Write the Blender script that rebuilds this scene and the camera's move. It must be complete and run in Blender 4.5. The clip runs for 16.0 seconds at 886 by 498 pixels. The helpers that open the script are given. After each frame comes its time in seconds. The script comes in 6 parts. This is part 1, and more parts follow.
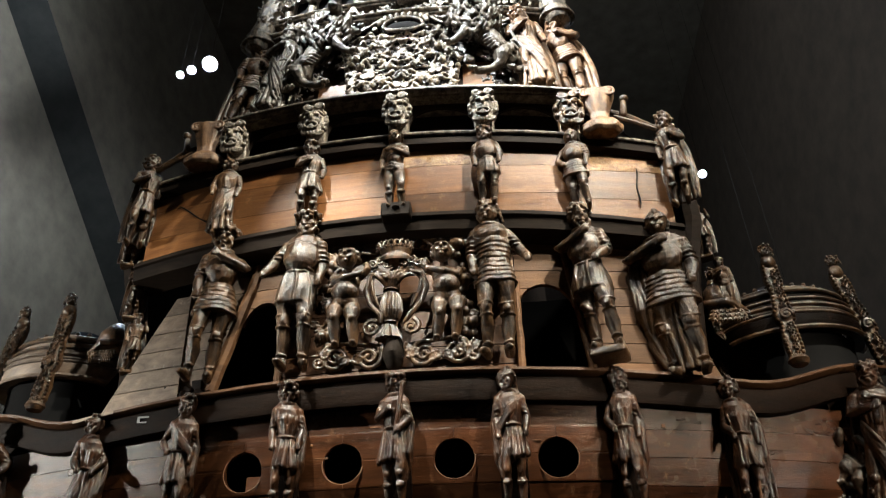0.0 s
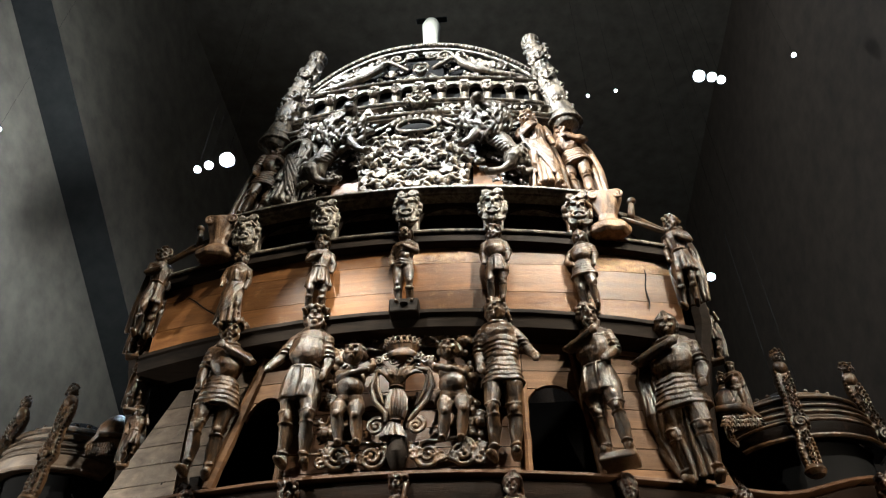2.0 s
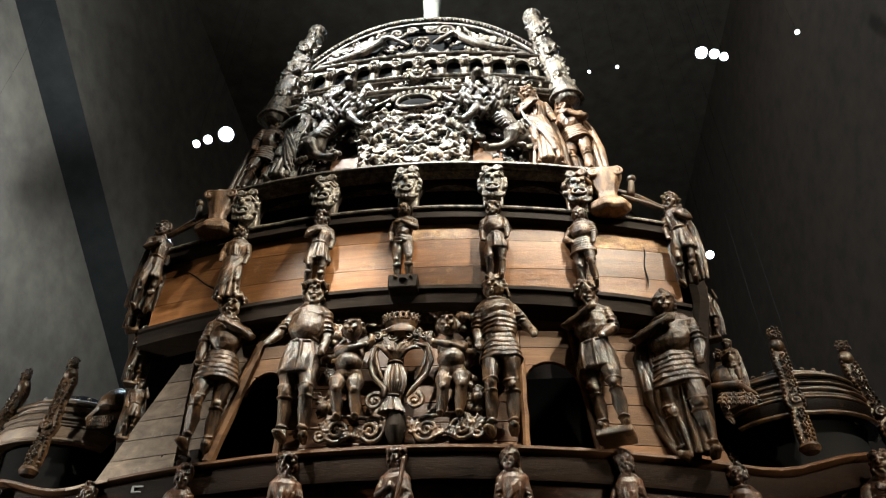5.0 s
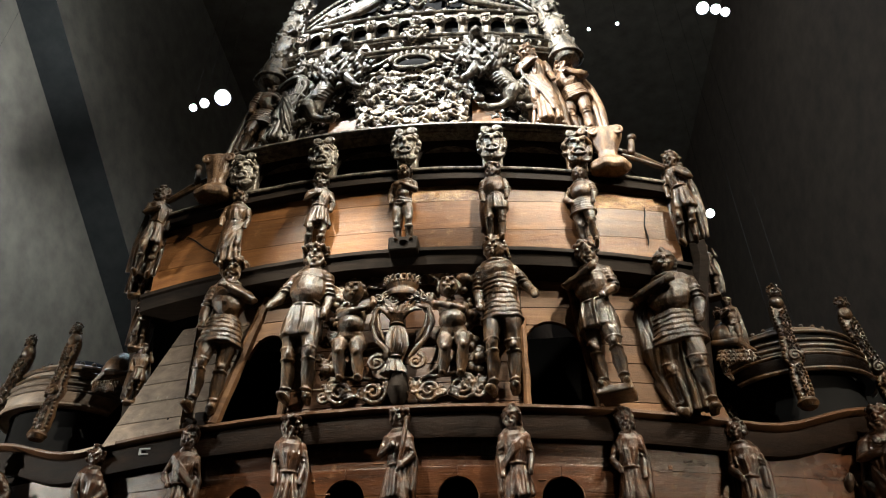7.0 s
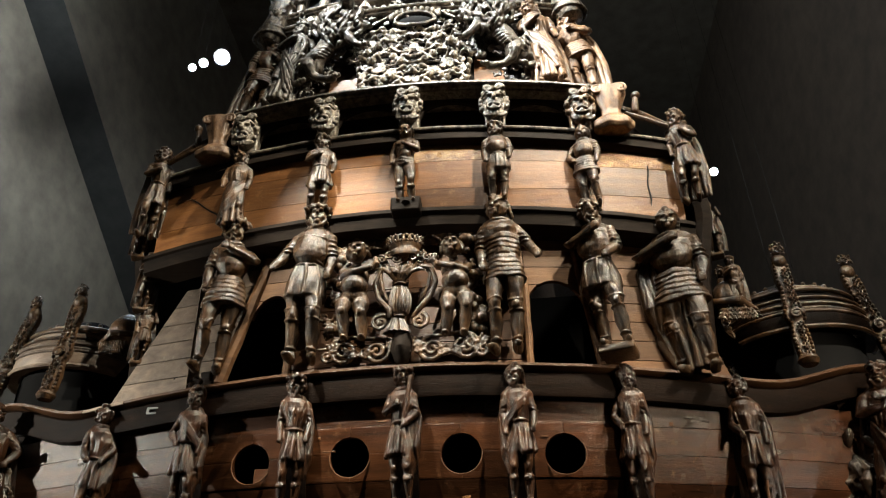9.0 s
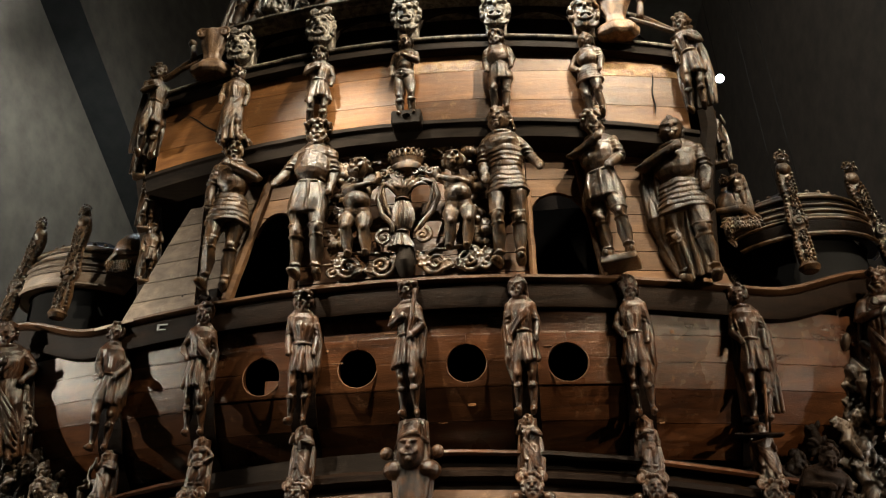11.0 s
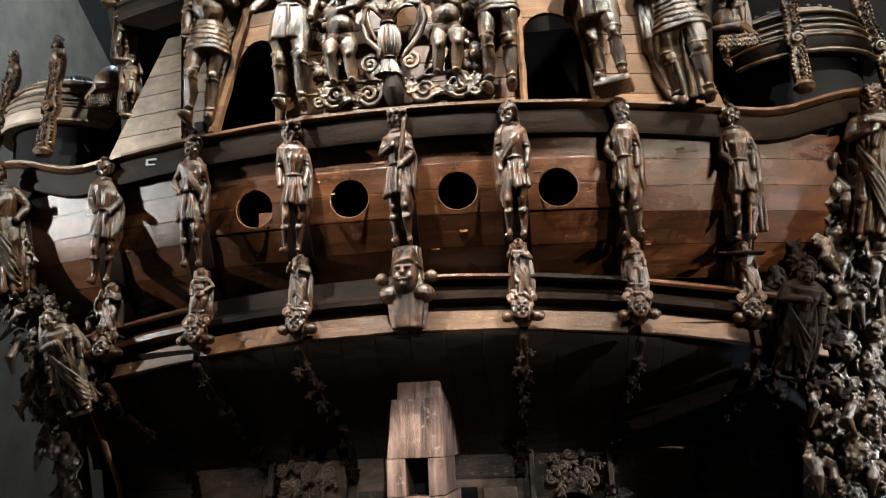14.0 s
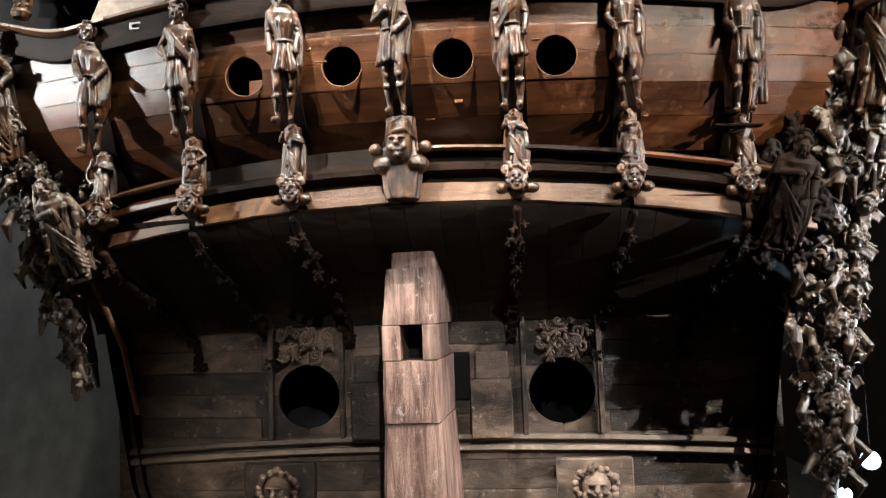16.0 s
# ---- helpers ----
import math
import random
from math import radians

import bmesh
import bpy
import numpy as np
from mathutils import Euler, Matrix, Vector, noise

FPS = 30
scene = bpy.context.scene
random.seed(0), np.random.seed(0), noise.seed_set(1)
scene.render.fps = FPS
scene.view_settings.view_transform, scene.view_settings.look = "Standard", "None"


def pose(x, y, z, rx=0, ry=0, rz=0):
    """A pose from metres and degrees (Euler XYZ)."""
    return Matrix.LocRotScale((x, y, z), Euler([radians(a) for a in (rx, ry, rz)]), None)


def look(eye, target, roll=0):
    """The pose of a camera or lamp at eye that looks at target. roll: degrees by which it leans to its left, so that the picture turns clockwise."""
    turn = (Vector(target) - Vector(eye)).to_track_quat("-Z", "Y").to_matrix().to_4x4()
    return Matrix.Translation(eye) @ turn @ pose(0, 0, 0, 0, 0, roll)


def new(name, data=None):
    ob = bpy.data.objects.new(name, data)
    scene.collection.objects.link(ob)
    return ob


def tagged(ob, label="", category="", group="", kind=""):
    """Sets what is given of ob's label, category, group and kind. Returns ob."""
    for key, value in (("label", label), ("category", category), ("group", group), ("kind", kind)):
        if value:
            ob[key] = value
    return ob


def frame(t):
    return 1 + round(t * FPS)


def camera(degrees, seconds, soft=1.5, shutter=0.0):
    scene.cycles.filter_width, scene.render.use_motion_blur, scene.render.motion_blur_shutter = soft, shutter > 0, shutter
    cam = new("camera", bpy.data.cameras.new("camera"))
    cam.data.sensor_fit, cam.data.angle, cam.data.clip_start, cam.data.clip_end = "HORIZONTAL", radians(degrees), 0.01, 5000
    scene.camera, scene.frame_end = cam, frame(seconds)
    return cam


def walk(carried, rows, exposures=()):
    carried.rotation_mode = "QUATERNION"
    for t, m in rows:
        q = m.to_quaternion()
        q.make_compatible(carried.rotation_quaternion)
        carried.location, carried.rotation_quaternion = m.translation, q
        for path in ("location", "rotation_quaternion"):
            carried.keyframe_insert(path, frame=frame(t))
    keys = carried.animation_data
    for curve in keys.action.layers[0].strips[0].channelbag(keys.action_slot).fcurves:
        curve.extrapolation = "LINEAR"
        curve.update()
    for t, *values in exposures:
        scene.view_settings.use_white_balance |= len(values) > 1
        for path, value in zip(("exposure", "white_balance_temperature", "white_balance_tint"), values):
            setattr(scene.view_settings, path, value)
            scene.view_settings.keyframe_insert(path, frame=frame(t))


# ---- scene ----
cam = camera(60.5, 16.0, soft=1.1, shutter=0.35)
EYE = (1.45, 0.0, 1.6)
ROWS = [
    (0.0, 124.01, 1.08, 5.93),
    (0.5, 126.08, 0.85, 6.14),
    (1.0, 127.54, 0.6, 6.26),
    (1.5, 129.31, 0.18, 5.97),
    (2.0, 131.33, -0.29, 5.66),
    (2.5, 133.31, -0.49, 5.35),
    (3.0, 134.57, -0.83, 5.05),
    (3.5, 135.1, -1.04, 4.88),
    (4.0, 133.83, -1.13, 4.85),
    (4.5, 131.15, -0.94, 5.36),
    (5.0, 129.54, -0.55, 5.37),
    (7.5, 126.49, 0.06, 5.9),
    (8.0, 126.25, 0.09, 5.92),
    (8.5, 125.07, 0.03, 6.04),
    (11.0, 117.17, 0.89, 6.83),
    (11.5, 115.21, 1.1, 7.02),
    (12.0, 113.23, 1.54, 7.29),
    (12.5, 111.09, 1.81, 7.38),
    (13.0, 108.63, 2.18, 7.35),
    (13.5, 106.55, 2.48, 7.12),
    (14.0, 104.27, 2.36, 6.63),
    (14.5, 102.57, 2.12, 6.61),
    (15.0, 100.1, 2.06, 6.61),
    (15.5, 97.29, 2.0, 6.33),
    (16.0, 94.56, 2.12, 6.14),
]
EXPOSURES = [(0.0, 0.3, 5150, 4), (3.5, 0.24, 5150, 4), (5.0, 0.26, 5250, 4), (8.5, 0.26, 5300, 4), (11.0, 0.28, 5700, 4), (12.5, 0.68, 5450, 3), (14.5, 1.45, 4800, 3), (16.0, 1.78, 4850, 5)]
walk(cam, [(t, pose(*EYE, rx, ry, rz)) for t, rx, ry, rz in ROWS], EXPOSURES)

# ---- world and light ----
world = bpy.data.worlds.new("hall_air")
scene.world = world
world.use_nodes = True
world.node_tree.nodes["Background"].inputs[0].default_value = (0.5, 0.55, 0.6, 1)
world.node_tree.nodes["Background"].inputs[1].default_value = 0.004


def spot(name, eye, target, watts, colour, degrees=50, size=0.07, blend=0.6):
    data = bpy.data.lights.new(name, "SPOT")
    data.energy, data.color, data.spot_size, data.spot_blend, data.shadow_soft_size = watts, colour, radians(degrees), blend, size
    ob = new(name, data)
    ob.matrix_world = look(eye, target)
    return ob


# Museum spotlights on the gantry over the visitor and on both side galleries.
spot("spotlight_gantry_mid", (1.5, 2.4, 18.5), (0.3, 9.0, 10.0), 4800, (1.0, 0.88, 0.70), 52)
spot("spotlight_gantry_right", (7.0, 2.6, 17.6), (0.6, 9.0, 9.0), 2600, (1.0, 0.84, 0.62), 40)
spot("spotlight_gantry_left", (-4.5, 0.5, 20.5), (0.5, 9.0, 14.0), 48000, (1.0, 0.94, 0.85), 34)
spot("spotlight_front_right", (6.5, 2.6, 16.5), (-2.0, 9.0, 5.3), 11000, (1.0, 0.83, 0.60), 44)
spot("spotlight_front_left", (-3.6, 1.2, 16.8), (-0.6, 8.9, 6.1), 18000, (1.0, 0.88, 0.70), 18)
spot("spotlight_front_low", (3.5, -6.0, 9.5), (-0.7, 11.2, -0.4), 3800, (1.0, 0.85, 0.68), 23, blend=0.9)
spot("spotlight_side_right", (10.0, 1.0, 15.5), (4.7, 10.0, 6.3), 9500, (1.0, 0.82, 0.60), 35)
spot("spotlight_side_end", (11.0, -0.1, 6.2), (4.2, 9.8, 5.0), 2800, (1.0, 0.78, 0.54), 24)
spot("spotlight_side_low", (13.0, 7.0, 3.6), (6.0, 10.2, 1.2), 3200, (1.0, 0.87, 0.74), 52)
spot("spotlight_side_left", (-12.8, 5.9, 6.6), (-4.4, 9.8, 6.0), 3800, (1.0, 0.86, 0.68), 42)

# ---- materials ----


def material(name, build):
    m = bpy.data.materials.new(name)
    m.use_nodes = True
    t = m.node_tree
    build(t, t.nodes["Principled BSDF"])
    return m


def link(t, a, b):
    t.links.new(a, b)


def ramp(t, fac, stops):
    n = t.nodes.new("ShaderNodeValToRGB")
    while len(n.color_ramp.elements) < len(stops):
        n.color_ramp.elements.new(0.5)
    for e, (p, c) in zip(n.color_ramp.elements, stops):
        e.position, e.color = p, (*c, 1)
    link(t, fac, n.inputs[0])
    return n.outputs[0]


def noise_tex(t, scale, stretch=(1, 1, 1), detail=6, rough=0.6, distortion=0.0):
    co = t.nodes.new("ShaderNodeTexCoord")
    mp = t.nodes.new("ShaderNodeMapping")
    mp.inputs["Scale"].default_value = stretch
    link(t, co.outputs["Object"], mp.inputs[0])
    n = t.nodes.new("ShaderNodeTexNoise")
    n.inputs["Scale"].default_value, n.inputs["Detail"].default_value, n.inputs["Roughness"].default_value = scale, detail, rough
    n.inputs["Distortion"].default_value = distortion
    link(t, mp.outputs[0], n.inputs["Vector"])
    return n.outputs["Fac"]


def mixed(t, kind, fac, a, b):
    n = t.nodes.new("ShaderNodeMix")
    n.data_type, n.blend_type = "RGBA", kind
    if isinstance(fac, float):
        n.inputs[0].default_value = fac
    else:
        link(t, fac, n.inputs[0])
    for s, v in ((n.inputs[6], a), (n.inputs[7], b)):
        if isinstance(v, tuple):
            s.default_value = (*v, 1)
        else:
            link(t, v, s)
    return n.outputs[2]


def wood(name, dark, light, rough=(0.28, 0.5), stretch=(0.25, 1, 3), grain=9, relief=0.35, spread=0.5, wear=(0.0, (0.3, 0.25, 0.2)), spec=0.5, sharp=(0.3, 0.72)):
    def build(t, b):
        g = noise_tex(t, grain, stretch, 8, 0.65, 0.6)
        big = noise_tex(t, 0.9, (1, 1, 1), 4)
        fine = noise_tex(t, 45, stretch, 4, 0.7)
        c = ramp(t, g, [(sharp[0], dark), (sharp[1], light)])
        shade = ramp(t, big, [(0.3, (0.55, 0.5, 0.48)), (0.75, (1.15, 1.1, 1.05))])
        c = mixed(t, "MULTIPLY", 1.0, c, shade)
        info = t.nodes.new("ShaderNodeObjectInfo")
        piece = ramp(t, info.outputs["Random"], [(0.0, (1 - spread,) * 3), (1.0, (1 + spread * 0.4,) * 3)])
        c = mixed(t, "MULTIPLY", 1.0, c, piece)
        if wear[0]:
            spots = ramp(t, noise_tex(t, 6, (1, 1, 1), 8, 0.75), [(0.58, (0, 0, 0)), (0.7, (wear[0],) * 3)])
            c = mixed(t, "MIX", spots, c, wear[1])
        link(t, c, b.inputs["Base Color"])
        r = t.nodes.new("ShaderNodeMapRange")
        r.inputs[3].default_value, r.inputs[4].default_value = rough
        link(t, big, r.inputs[0])
        link(t, r.outputs[0], b.inputs["Roughness"])
        b.inputs["Specular IOR Level"].default_value = spec
        b.inputs["Specular Tint"].default_value = (1.0, 0.90, 0.75, 1)
        add = t.nodes.new("ShaderNodeMath")
        add.operation = "ADD"
        link(t, g, add.inputs[0])
        link(t, fine, add.inputs[1])
        bump = t.nodes.new("ShaderNodeBump")
        bump.inputs["Strength"].default_value, bump.inputs["Distance"].default_value = relief, 0.02
        link(t, add.outputs[0], bump.inputs["Height"])
        link(t, bump.outputs[0], b.inputs["Normal"])
    return material(name, build)


def plain(name, colour, rough=0.6, metal=0.0, glow=0.0, relief=0.1, mottled=0.35, spec=0.4):
    def build(t, b):
        n = noise_tex(t, 1.3, (1, 1, 1), 7, 0.6)
        c = ramp(t, n, [(0.25, tuple(v * (1 - mottled) for v in colour)), (0.75, tuple(v * (1 + mottled * 0.5) for v in colour))])
        link(t, c, b.inputs["Base Color"])
        b.inputs["Roughness"].default_value, b.inputs["Metallic"].default_value = rough, metal
        b.inputs["Specular IOR Level"].default_value = spec
        bump = t.nodes.new("ShaderNodeBump")
        bump.inputs["Strength"].default_value = relief
        link(t, noise_tex(t, 22), bump.inputs["Height"])
        link(t, bump.outputs[0], b.inputs["Normal"])
        if glow:
            b.inputs["Emission Color"].default_value = (1, 0.94, 0.82, 1)
            b.inputs["Emission Strength"].default_value = glow
    return material(name, build)


OAK = wood("oiled_oak", (0.030, 0.0102, 0.0033), (0.122, 0.044, 0.0130), (0.2, 0.38), (0.2, 1, 2), 5, 0.3, 0.4, (0.4, (0.27, 0.14, 0.06)), 0.42)
OAK_MID = wood("brown_oak", (0.066, 0.029, 0.012), (0.175, 0.086, 0.036), (0.3, 0.5), (0.2, 1, 2), 5, 0.3, 0.5, (0.3, (0.30, 0.17, 0.085)), 0.3)
OAK_WALL = wood("ochre_oak", (0.085, 0.040, 0.016), (0.20, 0.105, 0.043), (0.45, 0.7), (0.2, 1, 2), 5, 0.3, 0.5, (0.3, (0.28, 0.16, 0.075)), 0.2)
OAK_PALE = wood("amber_oak", (0.118, 0.045, 0.0115), (0.265, 0.118, 0.034), (0.28, 0.48), (0.2, 1, 2), 5, 0.3, 0.6, (0.35, (0.36, 0.2, 0.075)), 0.35)
OAK_BRIGHT = wood("worn_bright_oak", (0.16, 0.072, 0.02), (0.46, 0.27, 0.095), (0.2, 0.42), (0.6, 1, 1), 8, 0.7, 0.3, (0.6, (0.6, 0.38, 0.15)), 0.6, sharp=(0.4, 0.62))
OAK_GREY = wood("weathered_oak", (0.10, 0.070, 0.047), (0.30, 0.225, 0.155), (0.35, 0.65), (0.5, 1, 1.2), 6, 0.4, 0.45, (0.5, (0.42, 0.34, 0.26)), 0.5)
OAK_STAIN = wood("stained_transom_oak", (0.018, 0.011, 0.007), (0.185, 0.125, 0.082), (0.3, 0.6), (0.5, 1, 1.0), 2.6, 0.8, 0.8, (0.6, (0.42, 0.31, 0.22)), 0.4, sharp=(0.36, 0.66))
OAK_POST = wood("streaked_rudder_oak", (0.085, 0.044, 0.029), (0.33, 0.205, 0.15), (0.35, 0.65), (3, 3, 0.35), 3, 0.9, 0.35, (0.65, (0.50, 0.37, 0.30)), 0.4, sharp=(0.38, 0.64))
OAK_BARE = wood("bare_pale_oak", (0.24, 0.17, 0.11), (0.48, 0.37, 0.26), (0.4, 0.6), (0.3, 1, 2), 6, 0.3, 0.3, (0.3, (0.55, 0.45, 0.34)), 0.4)
# Near black oak: shade of rail, strips and right corner put into colour.
OAK_DEEP_SHADE = wood("deep_shaded_oak", (0.005, 0.0028, 0.0015), (0.017, 0.0085, 0.0042), (0.4, 0.65), (0.2, 1, 2), 6, 0.4, 0.5, (0.3, (0.06, 0.028, 0.013)), 0.06)
# Dark oak; shade of undersides, soffits and recesses is put into its colour.
OAK_DARK = wood("dark_shaded_oak", (0.010, 0.0072, 0.005), (0.030, 0.021, 0.0145), (0.5, 0.75), (0.3, 1, 2), 6, 0.3, 0.3, spec=0.06)
CARVED = wood("carved_oak", (0.015, 0.0078, 0.003), (0.128, 0.068, 0.026), (0.22, 0.42), (1, 1, 0.5), 7, 0.55, 0.3, (0.45, (0.28, 0.17, 0.08)), 0.6, sharp=(0.42, 0.64))
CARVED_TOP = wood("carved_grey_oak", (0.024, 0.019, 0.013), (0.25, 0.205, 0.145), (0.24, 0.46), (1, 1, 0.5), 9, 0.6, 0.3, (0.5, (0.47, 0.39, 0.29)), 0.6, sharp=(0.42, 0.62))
# Grey carved oak again, with the dimness beside the shield in its colour.
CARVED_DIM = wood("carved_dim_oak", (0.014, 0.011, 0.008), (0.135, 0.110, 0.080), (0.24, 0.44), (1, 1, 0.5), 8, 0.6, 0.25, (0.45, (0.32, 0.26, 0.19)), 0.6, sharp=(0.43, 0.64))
CARVED_WARM = wood("carved_red_oak", (0.013, 0.0052, 0.002), (0.100, 0.042, 0.0145), (0.22, 0.44), (1, 1, 0.6), 7, 0.5, 0.3, (0.5, (0.24, 0.12, 0.048)), 0.6, sharp=(0.42, 0.66))
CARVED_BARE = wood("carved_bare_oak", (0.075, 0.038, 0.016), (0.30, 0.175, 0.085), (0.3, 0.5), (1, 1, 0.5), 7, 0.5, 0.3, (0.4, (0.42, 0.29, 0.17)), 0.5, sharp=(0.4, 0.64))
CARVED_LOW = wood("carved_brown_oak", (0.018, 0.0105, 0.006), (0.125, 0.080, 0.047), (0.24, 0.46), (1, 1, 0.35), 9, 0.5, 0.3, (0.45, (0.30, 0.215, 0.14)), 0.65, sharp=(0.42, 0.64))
# Black for unlit depths: their darkness is put into the colour.
VOID = plain("unlit_black", (0.012, 0.011, 0.010), 0.9, spec=0.02)
CONCRETE = plain("dark_concrete", (0.165, 0.132, 0.088), 0.85)
# Darker, browner copy of the concrete; the dim warm light is in it.
CONCRETE_DIM = plain("dim_brown_wall", (0.095, 0.066, 0.040), 0.85)
STEEL = plain("black_steel", (0.012, 0.012, 0.011), 0.6, spec=0.15)
BEAM = plain("dark_grey_steel", (0.034, 0.031, 0.025), 0.8, spec=0.1)
LENS = plain("lamp_lens", (0.9, 0.9, 0.85), 0.3, 0, 60.0)
PAINT = plain("pale_grey_paint", (0.4, 0.4, 0.37), 0.6)
CANVAS = plain("white_canvas", (0.82, 0.79, 0.68), 0.8)
WRAP = plain("grey_wrapping", (0.27, 0.25, 0.19), 0.85, relief=0.4)
LABEL = plain("grey_tag", (0.34, 0.33, 0.31), 0.6)

# ---- building blocks ----


class Geo:
    """Vertices and faces gathered from simple forms, for one mesh."""

    def __init__(self):
        self.v, self.f = [], []

    def grid(self, rows, close_u=False, close_v=False):
        base, n, m = len(self.v), len(rows), len(rows[0])
        for row in rows:
            self.v.extend(tuple(p) for p in row)
        for i in range(n - (0 if close_v else 1)):
            for j in range(m - (0 if close_u else 1)):
                a, b = base + i * m, base + (i + 1) % n * m
                self.f.append((a + j, a + (j + 1) % m, b + (j + 1) % m, b + j))
        return base

    def cap(self, base, n, flip=False):
        f = list(range(base, base + n))
        self.f.append(tuple(f[::-1] if flip else f))

    def ball(self, c, r, turn=None, n=10, m=7):
        r = (r, r, r) if isinstance(r, (int, float)) else r
        rows = []
        for i in range(m + 1):
            a = math.pi * (i / m - 0.5)
            a = max(-1.5, min(1.5, a))
            row = []
            for j in range(n):
                b = 2 * math.pi * j / n
                p = Vector((r[0] * math.cos(a) * math.cos(b), r[1] * math.cos(a) * math.sin(b), r[2] * math.sin(a)))
                row.append(Vector(c) + (turn @ p if turn else p))
            rows.append(row)
        base = self.grid(rows, True)
        self.cap(base, n, True)
        self.cap(base + m * n, n)

    def tube(self, pts, radii, n=8, flat=1.0, soft=True):
        """A swept tube; flat squeezes it along y."""
        pts = [Vector(p) for p in pts]
        radii = [radii] * len(pts) if isinstance(radii, (int, float)) else radii
        rows = []
        if soft:
            for at, to in ((0, 1), (-1, -2)):
                d = (pts[at] - pts[to]).normalized()
                r = radii[at]
                extra = ([pts[at] + d * r * 0.5, pts[at] + d * r * 0.75], [r * 0.75, r * 0.3])
                if at == 0:
                    pts, radii = extra[0][::-1] + pts, extra[1][::-1] + list(radii)
                else:
                    pts, radii = pts + extra[0], list(radii) + extra[1]
        for i, p in enumerate(pts):
            d = (pts[min(i + 1, len(pts) - 1)] - pts[max(i - 1, 0)])
            d = d.normalized() if d.length > 1e-9 else Vector((0, 0, 1))
            s = Vector((0, 1, 0)) if abs(d.y) < 0.9 else Vector((1, 0, 0))
            u = d.cross(s).normalized()
            w = u.cross(d)
            row = []
            for j in range(n):
                q = radii[i] * (math.cos(2 * math.pi * j / n) * u + math.sin(2 * math.pi * j / n) * w)
                q.y *= flat
                row.append(p + q)
            rows.append(row)
        base = self.grid(rows, True)
        self.cap(base, n, True)
        self.cap(base + (len(rows) - 1) * n, n)

    def lathe(self, c, profile, n=16, squash=1.0, flutes=0, depth=0.0):
        """Rings of (z, radius) about an upright axis at c."""
        rows = []
        for z, r in profile:
            row = []
            for j in range(n):
                a = 2 * math.pi * j / n
                k = r * (1 + depth * math.cos(flutes * a)) if flutes else r
                row.append((c[0] + k * math.cos(a), c[1] + k * squash * math.sin(a), c[2] + z))
            rows.append(row)
        base = self.grid(rows, True)
        self.cap(base, n, True)
        self.cap(base + (len(rows) - 1) * n, n)

    def box(self, lo, hi, bevel=0.0, turn=None, about=None):
        b = min(bevel, *(abs(h - l) * 0.49 for l, h in zip(lo, hi))) if bevel else 0
        x0, y0, z0 = lo
        x1, y1, z1 = hi
        rings = [(z0, b), (z0 + b, 0), (z1 - b, 0), (z1, b)] if b else [(z0, 0), (z1, 0)]
        rows = []
        for z, i in rings:
            e = b
            if b:
                row = [(x0 + e, y0 + i, z), (x1 - e, y0 + i, z), (x1 - i, y0 + e, z), (x1 - i, y1 - e, z), (x1 - e, y1 - i, z), (x0 + e, y1 - i, z), (x0 + i, y1 - e, z), (x0 + i, y0 + e, z)]
            else:
                row = [(x0, y0, z), (x1, y0, z), (x1, y1, z), (x0, y1, z)]
            if turn:
                row = [Vector(about) + turn @ (Vector(p) - Vector(about)) for p in row]
            rows.append(row)
        base = self.grid(rows, True)
        n = len(rows[0])
        self.cap(base, n, True)
        self.cap(base + (len(rows) - 1) * n, n)

    def sweep(self, line, profile):
        """A profile of (out, up) carried along a line of points; out is towards the visitor."""
        rows = [[(p[0], p[1] - o, p[2] + u) for o, u in profile] for p in line]
        base = self.grid(rows, True)
        n = len(profile)
        self.cap(base, n)
        self.cap(base + (len(rows) - 1) * n, n, True)

    def plank(self, surface, left, right, z0, z1, nx=6, nz=3, thick=0.05, gap=0.006):
        """A board that follows surface(x, z) -> y between left(z) and right(z)."""
        front, back = [], []
        for i in range(nz + 1):
            z = z0 + gap + (z1 - z0 - 2 * gap) * i / nz
            fr, bk = [], []
            for j in range(nx + 1):
                l, r = left(z) + gap, right(z) - gap
                x = l + (r - l) * j / nx
                edge = 0.004 if i in (0, nz) or j in (0, nx) else 0.0
                y = surface(x, z)
                fr.append((x, y + edge, z))
                bk.append((x, y + thick, z))
            front.append(fr)
            back.append(bk)
        a = self.grid(front)
        b = self.grid(back)
        m = nx + 1
        ring = [j for j in range(m)] + [i * m + nx for i in range(1, nz + 1)] + [nz * m + j for j in range(nx - 1, -1, -1)] + [i * m for i in range(nz - 1, 0, -1)]
        for p, q in zip(ring, ring[1:] + ring[:1]):
            self.f.append((a + q, a + p, b + p, b + q))

    def rough(self, amount, scale, seed=0.0):
        """Uneven, hand-cut surface."""
        for i, p in enumerate(self.v):
            q = Vector(p)
            self.v[i] = tuple(q + amount * noise.noise_vector(q * scale + Vector((seed, seed * 0.7, -seed))))
        return self

    def mesh(self, name, mat, smooth=True):
        me = bpy.data.meshes.new(name)
        me.from_pydata(self.v, [], self.f)
        me.materials.append(mat)
        if smooth:
            me.polygons.foreach_set("use_smooth", [True] * len(me.polygons))
            me.set_sharp_from_angle(angle=radians(42))
        me.update()
        return me


def part(name, geo, mat, parent=None, label="", smooth=True):
    ob = new(name, geo.mesh(name, mat, smooth))
    if parent:
        ob.parent = parent
    return tagged(ob, label)


def thing(name, geo, mat, label, category, group="", kind="", smooth=True):
    return tagged(part(name, geo, mat, None, "", smooth), label, category, group, kind)


def holder(name, label, category, kind="", group=""):
    return tagged(new(name), label, category, group, kind)


